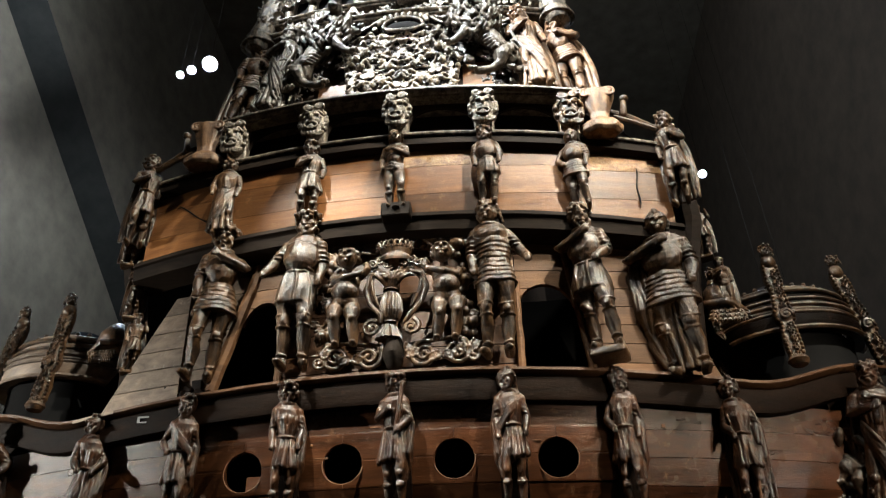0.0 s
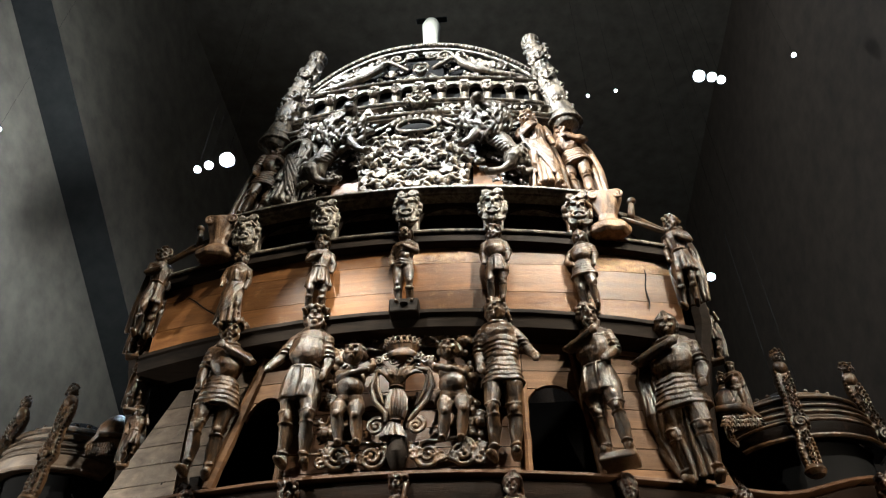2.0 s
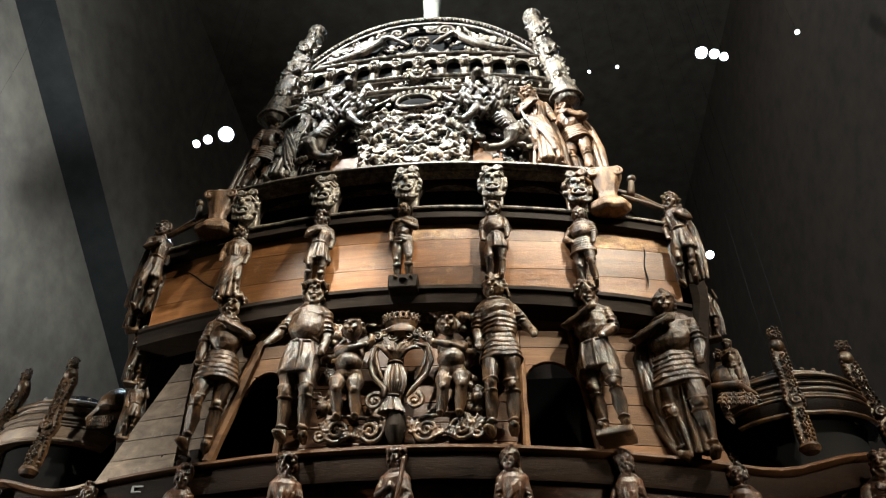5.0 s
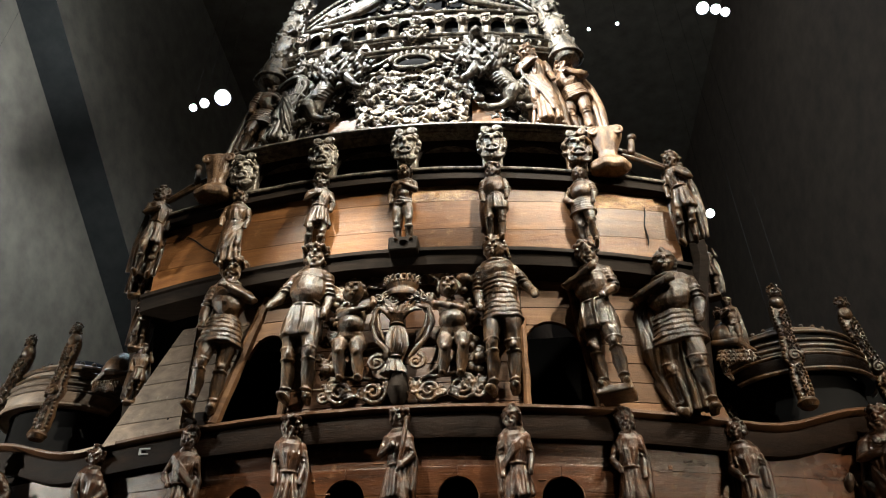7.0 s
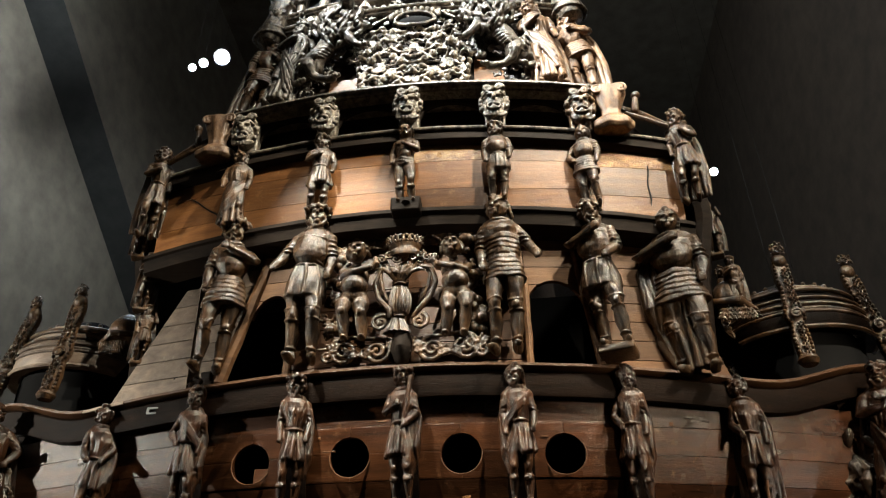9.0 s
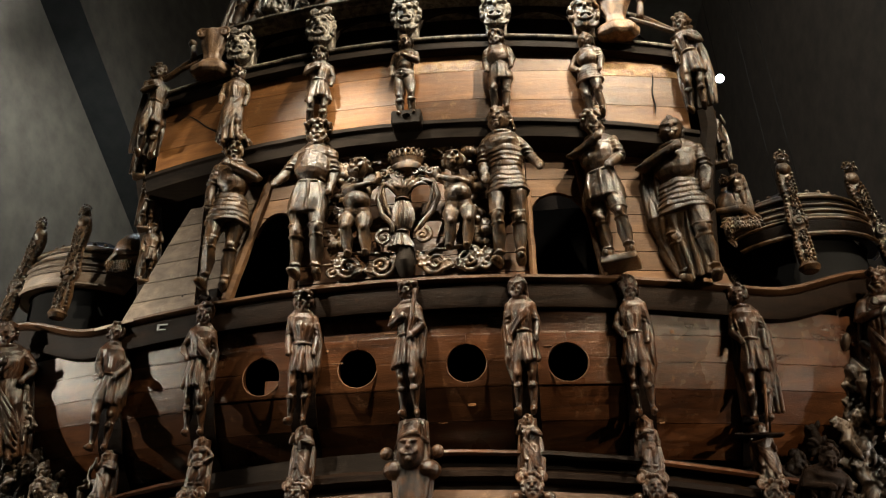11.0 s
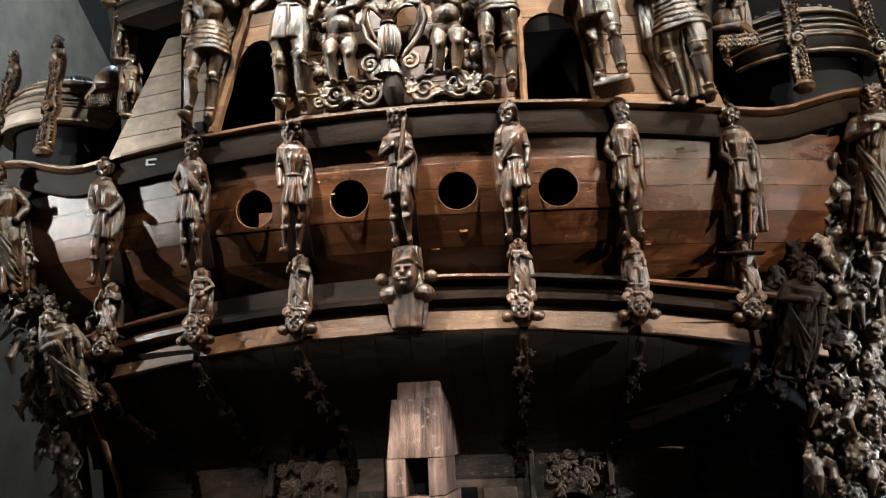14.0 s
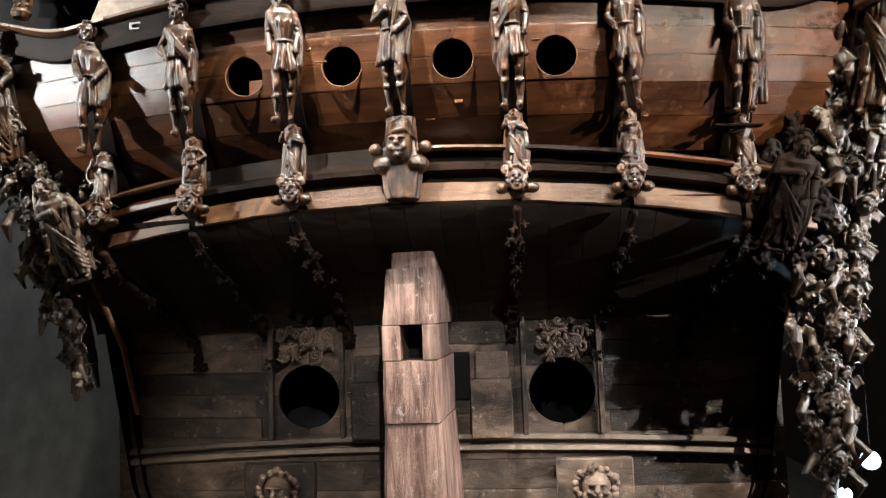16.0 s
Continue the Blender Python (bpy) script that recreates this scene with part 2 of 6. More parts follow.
def lerp(a, b, t):
    return a + (b - a) * t


def smooth(t):
    t = max(0.0, min(1.0, t))
    return t * t * (3 - 2 * t)


def bow(x):
    return 0.03 * x * x


def span(a, b, n):
    return [a + (b - a) * i / n for i in range(n + 1)]


def camber(x):
    """Round-up of the lower gallery, which sweeps up again at its ends."""
    return -0.008 * min(abs(x), 5) ** 2 + 0.42 * smooth((abs(x) - 4.5) / 1.8)


def low_panel(x, z):
    d = max(0.0, (5.38 - z) / 1.75)
    return 9.06 + bow(x) + 0.36 * d * d + 0.32 * d**4


def strake(z0, z1):
    """A straight strake of the lower gallery, flat from edge to edge."""
    return lambda x, z: lerp(low_panel(x, z0), low_panel(x, z1), (z - z0) / (z1 - z0))


def counter(x, z):
    return 9.3 + bow(x)


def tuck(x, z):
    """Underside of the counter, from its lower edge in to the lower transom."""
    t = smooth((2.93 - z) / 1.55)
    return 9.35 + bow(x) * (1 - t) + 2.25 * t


def low_transom(x, z):
    return 11.6 + 0.012 * x * x


def warrior_wall(x, z):
    return 9.02 + bow(x)


def orange(x, z):
    return 8.72 + bow(x) + 0.05 * smooth((8.6 - z) / 0.5)


def upper(x, z):
    """Great carved panel and pediment, which lean a little away from the visitor."""
    return 8.86 + bow(x) + 0.09 * (z - 10.5)


def orange_z(x):
    return -0.012 * x * x


# ---- the hall ----
g = Geo()
g.box((-30, -20, -6.2), (30, 60, -6.0))
thing("floor", g, CONCRETE, "dark concrete floor of the museum dock", "floor", kind="structure")
g = Geo()
g.box((-8, -8, -0.3), (10, 2.2, 0.0), 0.03)
thing("floor_platform", g, CONCRETE, "dark visitor platform before the stern", "platform", kind="structure")
for name, lo, hi in (("wall_north", (-30, 58, -6), (30, 58.4, 36)), ("wall_south", (-30, -20, -6), (30, -19.6, 36)),
                     ("wall_west", (-14.0, -19.6, -6), (-13.6, 58, 36)), ("wall_east", (13.6, -19.6, -6), (14.0, 58, 36))):
    g = Geo()
    g.box(lo, hi)
    # East and north walls get their dimness from the colour.
    brown = name in ("wall_east", "wall_north")
    thing(name, g, CONCRETE_DIM if brown else CONCRETE, "hall wall coloured darker and browner for its dim light" if brown else "dark olive concrete hall wall in deep shade", "wall", kind="structure")
g = Geo()
g.box((-13.6, -19.6, 36), (13.6, 58, 36.4))
thing("ceiling", g, CONCRETE, "black painted hall ceiling in deep shade", "ceiling", kind="structure")

# ---- stern: planked walls ----
PIL_LOW = (-5.95, -4.27, -2.84, -1.42, 0.0, 1.42, 2.84, 4.27, 5.95)
HOLES = ((-2.0, 4.68), (-0.7, 4.69), (0.7, 4.69), (1.97, 4.67))
R_HOLE = 0.245
gallery = holder("wall_gallery", "oiled oak planking of the lower stern gallery with round ports", "wall", "structure")
strakes = [3.64, 4.02, 4.40, 4.72, 5.06, 5.42]
random.seed(4)
for a, b in zip(PIL_LOW, PIL_LOW[1:]):
    hole = [h for h in HOLES if a < h[0] < b]
    for z0, z1 in zip(strakes, strakes[1:]):
        ca = camber((a + b) / 2)
        if hole and z0 < hole[0][1] + R_HOLE and z1 > hole[0][1] - R_HOLE:
            hx, hz = hole[0]
            rim = lambda z: math.sqrt(max(0.0, R_HOLE**2 - (z - hz) ** 2))
            for l, r in ((lambda z: a, lambda z: hx - rim(z)), (lambda z: hx + rim(z), lambda z: b)):
                g = Geo()
                g.plank(strake(z0, z1), l, r, z0, z1, 6, 22, 0.07, 0.0015)
                part("plank", g, OAK, gallery)
        else:
            g = Geo()
            g.plank(strake(z0 + ca * 0.6, z1 + ca * 0.6), lambda z: a, lambda z: b, z0 + ca * 0.6, z1 + ca * 0.6, 8, 3, 0.07, 0.003)
            part("plank", g, OAK, gallery)
for hx, hz in HOLES:
    g = Geo()
    ring = [(hx + (R_HOLE + 0.012) * math.cos(a), low_panel(hx, hz) + 0.015, hz + (R_HOLE + 0.012) * math.sin(a)) for a in span(0, 2 * math.pi, 32)]
    g.tube(ring, 0.009, 6, soft=False)
    part("port_rim", g, OAK_MID, gallery, "thin turned rim of a round port")

g = Geo()
hx, hz = HOLES[0]
g.box((hx + 0.02, low_panel(hx, hz) + 0.1, hz - 0.27), (hx + 0.26, low_panel(hx, hz) + 0.14, hz - 0.03), 0.01)
part("loose_board", g, OAK, gallery, "loose board end inside a round port")
random.seed(21)
for x, zz, w, h in ((-3.6, 4.62, 0.1, 0.05), (0.72, 5.18, 0.08, 0.025), (0.69, 4.18, 0.1, 0.035), (-2.05, 4.1, 0.03, 0.06), (-1.12, 4.92, 0.035, 0.035), (-1.05, 4.76, 0.16, 0.02), (1.68, 4.86, 0.1, 0.02), (3.3, 5.02, 0.05, 0.05), (-3.6, 4.2, 0.03, 0.05), (3.05, 3.95, 0.07, 0.03), (0.3, 4.0, 0.12, 0.02), (-0.35, 5.1, 0.14, 0.018)):
    g = Geo()
    y = low_panel(x, zz)
    g.box((x, y - 0.004, zz), (x + w, y + 0.03, zz + h), 0.003)
    part("patch", g, OAK_PALE, gallery, "small pale repair patch let into a plank")

tail = holder("wall_transom", "weathered oak planking of the lower transom", "wall", "structure")
PORTS = ((-1.95, 0.33), (1.95, 0.33))
R_PORT = 0.49
rows_low = [-3.4, -2.9, -2.4, -1.95, -1.5, -1.1, -0.66, -0.3, 0.02, 0.38, 0.72, 1.06, 1.42]
for z0, z1 in zip(rows_low, rows_low[1:]):
    near = z0 < 0.33 + R_PORT and z1 > 0.33 - R_PORT
    if near:
        cuts = [-5.2, -2.6 - 0.25 * random.random(), -1.25, 0.0, 1.25, 2.6 + 0.25 * random.random(), 5.2]
    else:
        cuts = sorted([-5.2, 5.2] + [random.uniform(-1.2, 1.2) + k for k in (-1.4, 1.8)])
    for a, b in zip(cuts, cuts[1:]):
        port = [p for p in PORTS if a < p[0] < b]
        sides = ((lambda z: a, lambda z: b),)
        if port and z0 < port[0][1] + R_PORT and z1 > port[0][1] - R_PORT:
            px, pz = port[0]
            arc = lambda z: math.sqrt(max(0.0, R_PORT**2 - (z - pz) ** 2))
            sides = ((lambda z: a, lambda z: px - arc(z)), (lambda z: px + arc(z), lambda z: b))
        push = random.uniform(-0.02, 0.02)
        for l, r in sides:
            g = Geo()
            g.plank(lambda x, z: low_transom(x, z) + push, l, r, z0, z1, 4, 16, 0.09, 0.004)
            part("plank", g, OAK_STAIN, tail)

# Counter underside: the overhang's shade is in the plank colour.
under = holder("wall_counter", "underside of the counter above the rudder, coloured dark for shade", "wall", "structure")
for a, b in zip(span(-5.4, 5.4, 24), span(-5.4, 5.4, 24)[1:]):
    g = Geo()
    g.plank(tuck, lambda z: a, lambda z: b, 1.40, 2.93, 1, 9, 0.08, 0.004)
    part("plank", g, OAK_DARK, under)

knights = holder("wall_upper_gallery", "oak planking behind the carved warriors with two arched openings", "wall", "structure")
DOORS = ((-2.56, -1.62, 0.34, 0.0), (1.62, 2.54, 0.0, -0.16))


def edge(x, slant):
    """A door post that leans: its place at the height z."""
    return lambda z: x + slant * max(0.0, (z - 5.77) / 1.4)


def door_top(x, a, b):
    m, h = (a + b) / 2, (b - a) / 2
    return 6.64 + 0.44 * math.sqrt(max(0.0, 1 - ((x - m) / h) ** 2))


cuts = [lambda z: min(-4.25 + (z - 5.66) * 0.6, -3.0), edge(DOORS[0][0], DOORS[0][2]), edge(DOORS[0][1], 0), edge(0, 0), edge(DOORS[1][0], 0), edge(DOORS[1][1], DOORS[1][3]), lambda z: max(4.25 - (z - 5.66) * 0.32, 3.3)]
woods = [OAK_GREY, OAK_WALL, OAK_MID, OAK_MID, OAK_WALL, OAK_WALL]
for i, (z0, z1) in enumerate(zip(span(5.6, 8.15, 9), span(5.6, 8.15, 9)[1:])):
    for k, (l, r) in enumerate(zip(cuts, cuts[1:])):
        is_door = k in (1, 4)
        if is_door and z1 < 6.66:
            continue
        g = Geo()
        if is_door:
            # Boards over the arch are cut to its curve, in one or two lengths.
            a, b = l(7.05), r(7.05)
            run = []
            for x in span(a + 0.004, b - 0.004, 40) + [None]:
                if x is not None and door_top(x, a, b) < z1 - 0.02:
                    run.append(x)
                elif len(run) > 1:
                    lo = [(q, warrior_wall(q, z0), max(z0 + 0.006, door_top(q, a, b))) for q in run]
                    hi = [(q, y, z1 - 0.006) for q, y, z in lo]
                    g.grid([lo, hi, [(q, y + 0.08, z) for q, y, z in hi], [(q, y + 0.08, z) for q, y, z in lo]], close_v=True)
                    run = []
                else:
                    run = []
            if not g.v:
                continue
        else:
            g.plank(warrior_wall, l, r, z0, z1, 8, 2, 0.08)
        part("plank", g, woods[k], knights)
for k, (a, b, sa, sb) in enumerate(DOORS):
    for j, (x, t) in enumerate(((a, sa), (b, sb))):
        g = Geo()
        high = 7.72 if (k, j) in ((0, 0), (1, 1)) else 7.1
        r = 0.085 if (k, j) == (0, 0) else 0.055
        top = edge(x, t)(high)
        g.tube([(lerp(x, top, u), warrior_wall(x, 6) - 0.06, lerp(5.76, high, u)) for u in span(0, 1, 6)], [r * q for q in (1.0, 0.94, 1.0, 0.92, 0.98, 0.9, 0.86)], 8, soft=False)
        part("door_post", g.rough(0.01, 4, k + j), OAK_WALL, knights, "worn oak post beside an opening")

band = holder("wall_orange_band", "polished amber oak panels of the upper gallery band", "wall", "structure")
PIL_UP = (-4.02, -2.66, -1.33, 0.0, 1.34, 2.66, 4.02)
for a, b in zip(PIL_UP, PIL_UP[1:]):
    oz = orange_z((a + b) / 2)
    for z0, z1 in ((8.13, 8.52), (8.52, 9.04), (9.04, 9.36)):
        g = Geo()
        g.plank(orange, lambda z: a, lambda z: b, z0 + oz, z1 + oz, 8, 3, 0.06, 0.003)
        # Top strakes of two panels take a brighter, speckled oak.
        bright_top = z0 > 9 and a > -0.1 and a < 4 and abs(a - 1.34) > 0.1
        part("plank", g, OAK_BRIGHT if bright_top else OAK_PALE, band, "plank with a worn bright face" if bright_top else "")

# ---- stern: rails, ledges and soffits ----


for x, z0, z1, dx in ((3.52, 8.2, 8.98, 0.05), (-3.55, 8.95, 8.35, 0.75)):
    g = Geo()
    pts = [(lerp(x, x + dx, t) + 0.015 * math.sin(9 * t), orange(lerp(x, x + dx, t), 8.6) - 0.004, lerp(z0, z1, t)) for t in span(0, 1, 8)]
    g.tube(pts, [0.002] + [0.011] * 7 + [0.002], 5)
    part("crack", g, VOID, band, "dark drying crack in a panel")


def rail(name, label, line, profile, mat):
    g = Geo()
    g.sweep(line, profile)
    return thing(name, g.rough(0.006, 3.0), mat, label, "rail", kind="structure")


# Rail board: the shade under the cap is put into its oak colour.
line = [(x, 9.0 + bow(x), 5.36 + camber(x)) for x in span(-6.5, 6.5, 52)]
rail("trim_gallery_rail", "deep dark oak rail board of the lower gallery", line, [(-0.06, 0), (0.08, 0), (0.1, 0.05), (0.1, 0.3), (0.06, 0.34), (-0.06, 0.34)], OAK_DEEP_SHADE)
line = [(x, 9.0 + bow(x), 5.71 + camber(x)) for x in span(-6.6, 6.6, 52)]
rail("trim_gallery_cap", "worn oak cap of the lower gallery rail", line, [(-0.12, 0), (0.13, 0), (0.17, 0.025), (0.17, 0.06), (0.13, 0.08), (-0.12, 0.08)], OAK_MID)
MOULDS = ((3.56, [(-0.1, 0), (0.10, 0.0), (0.13, 0.03), (0.1, 0.07), (-0.1, 0.07)], OAK),
          (3.27, [(-0.1, 0), (0.03, 0.0), (0.09, 0.05), (0.09, 0.12), (0.03, 0.17), (-0.1, 0.17)], OAK),
          (2.92, [(-0.1, 0), (0.05, 0.0), (0.07, 0.02), (0.03, 0.25), (-0.1, 0.25)], OAK_MID))
counter_edge = holder("trim_counter_edge", "worn oak mouldings along the counter edge in short lengths", "moulding", "structure")
random.seed(11)
for z, prof, mat in MOULDS:
    for a, b in zip((-5.3,) + PIL_LOW[1:-1], PIL_LOW[1:-1] + (5.3,)):
        g = Geo()
        dy, dz, cut = random.uniform(-0.025, 0.025), random.uniform(-0.012, 0.012), random.uniform(0.02, 0.16)
        g.sweep([(x, 9.42 + dy + bow(x), z + dz - 0.018 * x * x + 0.02) for x in span(a + cut * 0.4, b - cut, 8)], prof)
        worn = random.random()
        if z > 3.5 and a in PIL_LOW[2:4]:
            continue
        part("moulding", g.rough(0.012, 3.0, a), OAK_MID if z < 3 else OAK_DEEP_SHADE if worn < 0.45 else mat, counter_edge)
# Core behind the mouldings, coloured dark for the shaded gaps.
line = [(x, 9.56 + bow(x), 2.95 - 0.018 * x * x) for x in span(-5.3, 5.3, 44)]
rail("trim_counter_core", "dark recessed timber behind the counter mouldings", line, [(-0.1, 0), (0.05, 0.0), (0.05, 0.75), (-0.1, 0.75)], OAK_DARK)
for z in (-0.36, -0.52):
    line = [(x, 11.6 + 0.012 * x * x, z - 0.008 * x * x) for x in span(-5.0, 5.0, 30)]
    rail("trim_transom_moulding", "worn oak moulding across the transom", line, [(-0.05, 0), (0.08, 0.0), (0.12, 0.03), (0.1, 0.09), (-0.05, 0.1)], OAK_GREY)
# Soffit and sill take their shade from the dark oak colour.
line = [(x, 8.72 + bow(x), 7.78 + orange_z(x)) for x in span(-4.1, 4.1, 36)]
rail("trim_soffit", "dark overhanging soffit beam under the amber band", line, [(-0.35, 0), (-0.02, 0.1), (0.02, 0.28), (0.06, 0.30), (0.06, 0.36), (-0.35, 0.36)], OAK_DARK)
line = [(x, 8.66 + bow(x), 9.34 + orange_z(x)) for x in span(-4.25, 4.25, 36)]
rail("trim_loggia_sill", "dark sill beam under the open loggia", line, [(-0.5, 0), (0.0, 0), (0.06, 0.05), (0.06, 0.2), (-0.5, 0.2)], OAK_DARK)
line = [(x, 8.6 + bow(x), 9.545 + orange_z(x)) for x in span(-3.9, 4.0, 36)]
rail("trim_loggia_rail", "thin bright edged oak rail of the loggia", line, [(-0.06, 0), (0.04, 0), (0.05, 0.02), (0.04, 0.05), (-0.06, 0.05)], CARVED_TOP)
for o, z, h in ((0.07, 10.37, 0.028), (0.12, 10.405, 0.028), (0.18, 10.44, 0.045)):
    line = [(x, 8.66 + bow(x), z + orange_z(x)) for x in span(-3.05, 2.95, 32)]
    rail("trim_great_ledge", "stepped pale oak ledge under the great carved panel", line, [(-0.4, 0), (o - 0.01, 0), (o, 0.01), (o, h), (-0.4, h)], CARVED_TOP)

# Loggia back and arches: the recess shade is put into the colour.
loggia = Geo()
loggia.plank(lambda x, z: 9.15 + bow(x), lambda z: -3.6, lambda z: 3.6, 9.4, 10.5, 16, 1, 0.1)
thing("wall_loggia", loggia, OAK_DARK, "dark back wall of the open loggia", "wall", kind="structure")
for a, b in zip(PIL_UP[1:-1], PIL_UP[2:-1]):
    g = Geo()
    m, h = (a + b) / 2, (b - a) / 2 - 0.16
    rows = []
    for k in (0, 1):
        rows.append([(x, 8.78 + bow(x), (10.40 if k else 9.98 + 0.32 * math.sqrt(max(0, 1 - ((x - m) / h) ** 2))) + orange_z(x)) for x in span(m - h, m + h, 16)])
    back = [[(x, y + 0.06, z) for x, y, z in r] for r in rows]
    g.grid([rows[0], rows[1], back[1], back[0]], close_v=True)
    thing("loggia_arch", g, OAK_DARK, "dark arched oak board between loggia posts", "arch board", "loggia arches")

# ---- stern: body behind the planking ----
# Black plates behind the openings carry the interior's darkness in their colour.
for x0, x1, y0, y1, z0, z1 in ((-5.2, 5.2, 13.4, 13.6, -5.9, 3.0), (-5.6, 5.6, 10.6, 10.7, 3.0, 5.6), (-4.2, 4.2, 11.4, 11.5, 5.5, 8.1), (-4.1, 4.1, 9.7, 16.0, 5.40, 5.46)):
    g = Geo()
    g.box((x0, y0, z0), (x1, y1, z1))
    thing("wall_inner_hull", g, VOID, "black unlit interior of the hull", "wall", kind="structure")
for s in (-1, 1):
    g = Geo()
    rows = []
    for y in span(0, 14, 8):
        rows.append([(s * (lerp(w, w * 0.92, y / 14)), d + y, z) for z, w, d in ((-5.8, 3.2, 11.9), (-1, 4.9, 11.75), (1.4, 5.2, 11.5), (3.4, 5.7, 10.9), (5.4, 5.6, 10.4), (6.6, 4.4, 10.0), (8.0, 4.1, 9.3), (9.4, 3.9, 9.3), (10.4, 3.1, 9.2), (14.2, 2.2, 9.6))])
    g.grid(rows)
    g.grid([[(x - s * 0.2, y, z) for x, y, z in r] for r in rows])
    thing("wall_hull_side", g, OAK_DARK, "dark oak side of the hull going forward", "hull side", kind="structure")
# Backing boards coloured dark so the gaps in the carving look shaded.
g = Geo()
rows = [[(x, upper(x, z) + 0.22, z) for x in span(-lerp(2.9, 2.15, (z - 10.4) / 4.0), lerp(2.9, 2.15, (z - 10.4) / 4.0), 12)] for z in span(10.4, 14.4, 6)]
rows2 = [[(x, y + 0.2, z) for x, y, z in r] for r in rows]
g.grid(rows)
g.grid(rows2)
thing("wall_great_panel", g, OAK_DARK, "oak boards behind the great coat of arms", "wall", kind="structure")

# ---- carving tools ----


def turned(ax=0, ay=0, az=0):
    return Euler((radians(ax), radians(ay), radians(az))).to_matrix()


def spiral(g, c, r, turns=1.6, hand=1, start=0.0, thick=0.03, tail=0.0, n=22):
    """A carved scroll that winds in towards c, in the plane that faces the visitor."""
    pts, rad = [], []
    if tail:
        a = start
        pts.append((c[0] + r * math.cos(a) + hand * tail * math.sin(a), c[1], c[2] + r * math.sin(a) - hand * tail * math.cos(a)))
        rad.append(thick * 0.4)
    for i in range(n + 1):
        t = i / n
        a, q = start + hand * turns * 2 * math.pi * t, r * (1 - 0.85 * t)
        pts.append((c[0] + q * math.cos(a), c[1] - 0.3 * thick * t, c[2] + q * math.sin(a)))
        rad.append(thick * (1 - 0.35 * t))
    g.tube(pts, rad, 6)
    g.ball(pts[-1], thick * 1.1, n=7, m=5)


def limb(g, pts, rad, n=8, per=4):
    """A round carved member that bends smoothly through its points."""
    out, thick = [], []
    P = [Vector(p) for p in pts]
    P = [P[0] * 2 - P[1]] + P + [P[-1] * 2 - P[-2]]
    for i in range(1, len(P) - 2):
        a, b, c, d = P[i - 1 : i + 3]
        for k in range(per + (i == len(P) - 3)):
            t = k / per
            out.append(tuple(0.5 * (2 * b + (c - a) * t + (2 * a - 5 * b + 4 * c - d) * t * t + (3 * b - a - 3 * c + d) * t**3)))
            thick.append(lerp(rad[i - 1], rad[i], t) if not isinstance(rad, float) else rad)
    g.tube(out, thick, n)


def leaf(g, base, angle, length, width, thick=0.04, lobes=3):
    """An acanthus leaf from base, pointing along angle (degrees, 90 is up)."""
    a = radians(angle)
    d, s = Vector((math.cos(a), 0, math.sin(a))), Vector((-math.sin(a), 0, math.cos(a)))
    turn = turned(0, -angle, 0)
    g.ball(Vector(base) + d * length * 0.5, (length * 0.5, thick, width * 0.35), turn, 8, 5)
    for i in range(lobes):
        t = 0.25 + 0.55 * i / max(1, lobes - 1)
        for k in (-1, 1):
            g.ball(Vector(base) + d * length * t + s * k * width * 0.4 + Vector((0, -thick * 0.4, 0)), (length * 0.2, thick * 0.8, width * 0.2), turned(0, -angle - k * 35, 0), 7, 5)


def face(g, c, w, h, beard=True, hair=True, rnd=random, wild=0.0):
    """A carved head, seen from the front, about c."""
    x, y, z = c
    g.ball(c, (w * 0.5, w * 0.52, h * 0.5), n=14, m=10)
    g.ball((x, y - w * 0.5, z + h * 0.15), (w * 0.36, w * 0.13, h * 0.06), n=9, m=6)
    g.tube([(x, y - w * 0.52, z + h * 0.13), (x, y - w * 0.7, z - h * 0.06)], [w * 0.07, w * 0.115], 6)
    for s in (-1, 1):
        g.ball((x + s * w * 0.19, y - w * 0.43, z + h * 0.05), w * 0.06, n=7, m=5)
        g.ball((x + s * w * 0.24, y - w * 0.42, z - h * 0.1), (w * 0.13, w * 0.1, h * 0.1), n=7, m=5)
    g.ball((x, y - w * 0.5, z - h * 0.19), (w * 0.17, w * 0.08, h * 0.035), n=8, m=5)
    g.ball((x, y - w * 0.46, z - h * 0.33), (w * 0.16, w * 0.12, h * 0.09), n=8, m=5)
    if beard:
        for i in range(9):
            a = math.pi * (0.08 + 0.84 * i / 8)
            g.ball((x - w * 0.42 * math.cos(a), y - w * 0.34, z - h * (0.15 + 0.36 * math.sin(a))), (w * 0.1, w * 0.12, h * 0.13), n=7, m=5)
    if hair:
        for i in range(15):
            a = math.pi * (-0.15 + 1.3 * i / 14)
            r = 1 + wild * rnd.uniform(0, 1)
            g.ball((x - w * 0.54 * r * math.cos(a), y - w * rnd.uniform(0.05, 0.3), z + h * (0.02 + 0.5 * r * math.sin(a))), w * rnd.uniform(0.1, 0.16), n=7, m=5)


def weld(ob, voxel=0.013, soft=3):
    """Melts the joined forms of a carving into one hand-cut surface."""
    m = ob.modifiers.new("carved", "REMESH")
    m.mode, m.voxel_size, m.use_smooth_shade = "VOXEL", voxel, True
    m = ob.modifiers.new("worn", "SMOOTH")
    m.factor, m.iterations = 0.5, soft
    return ob


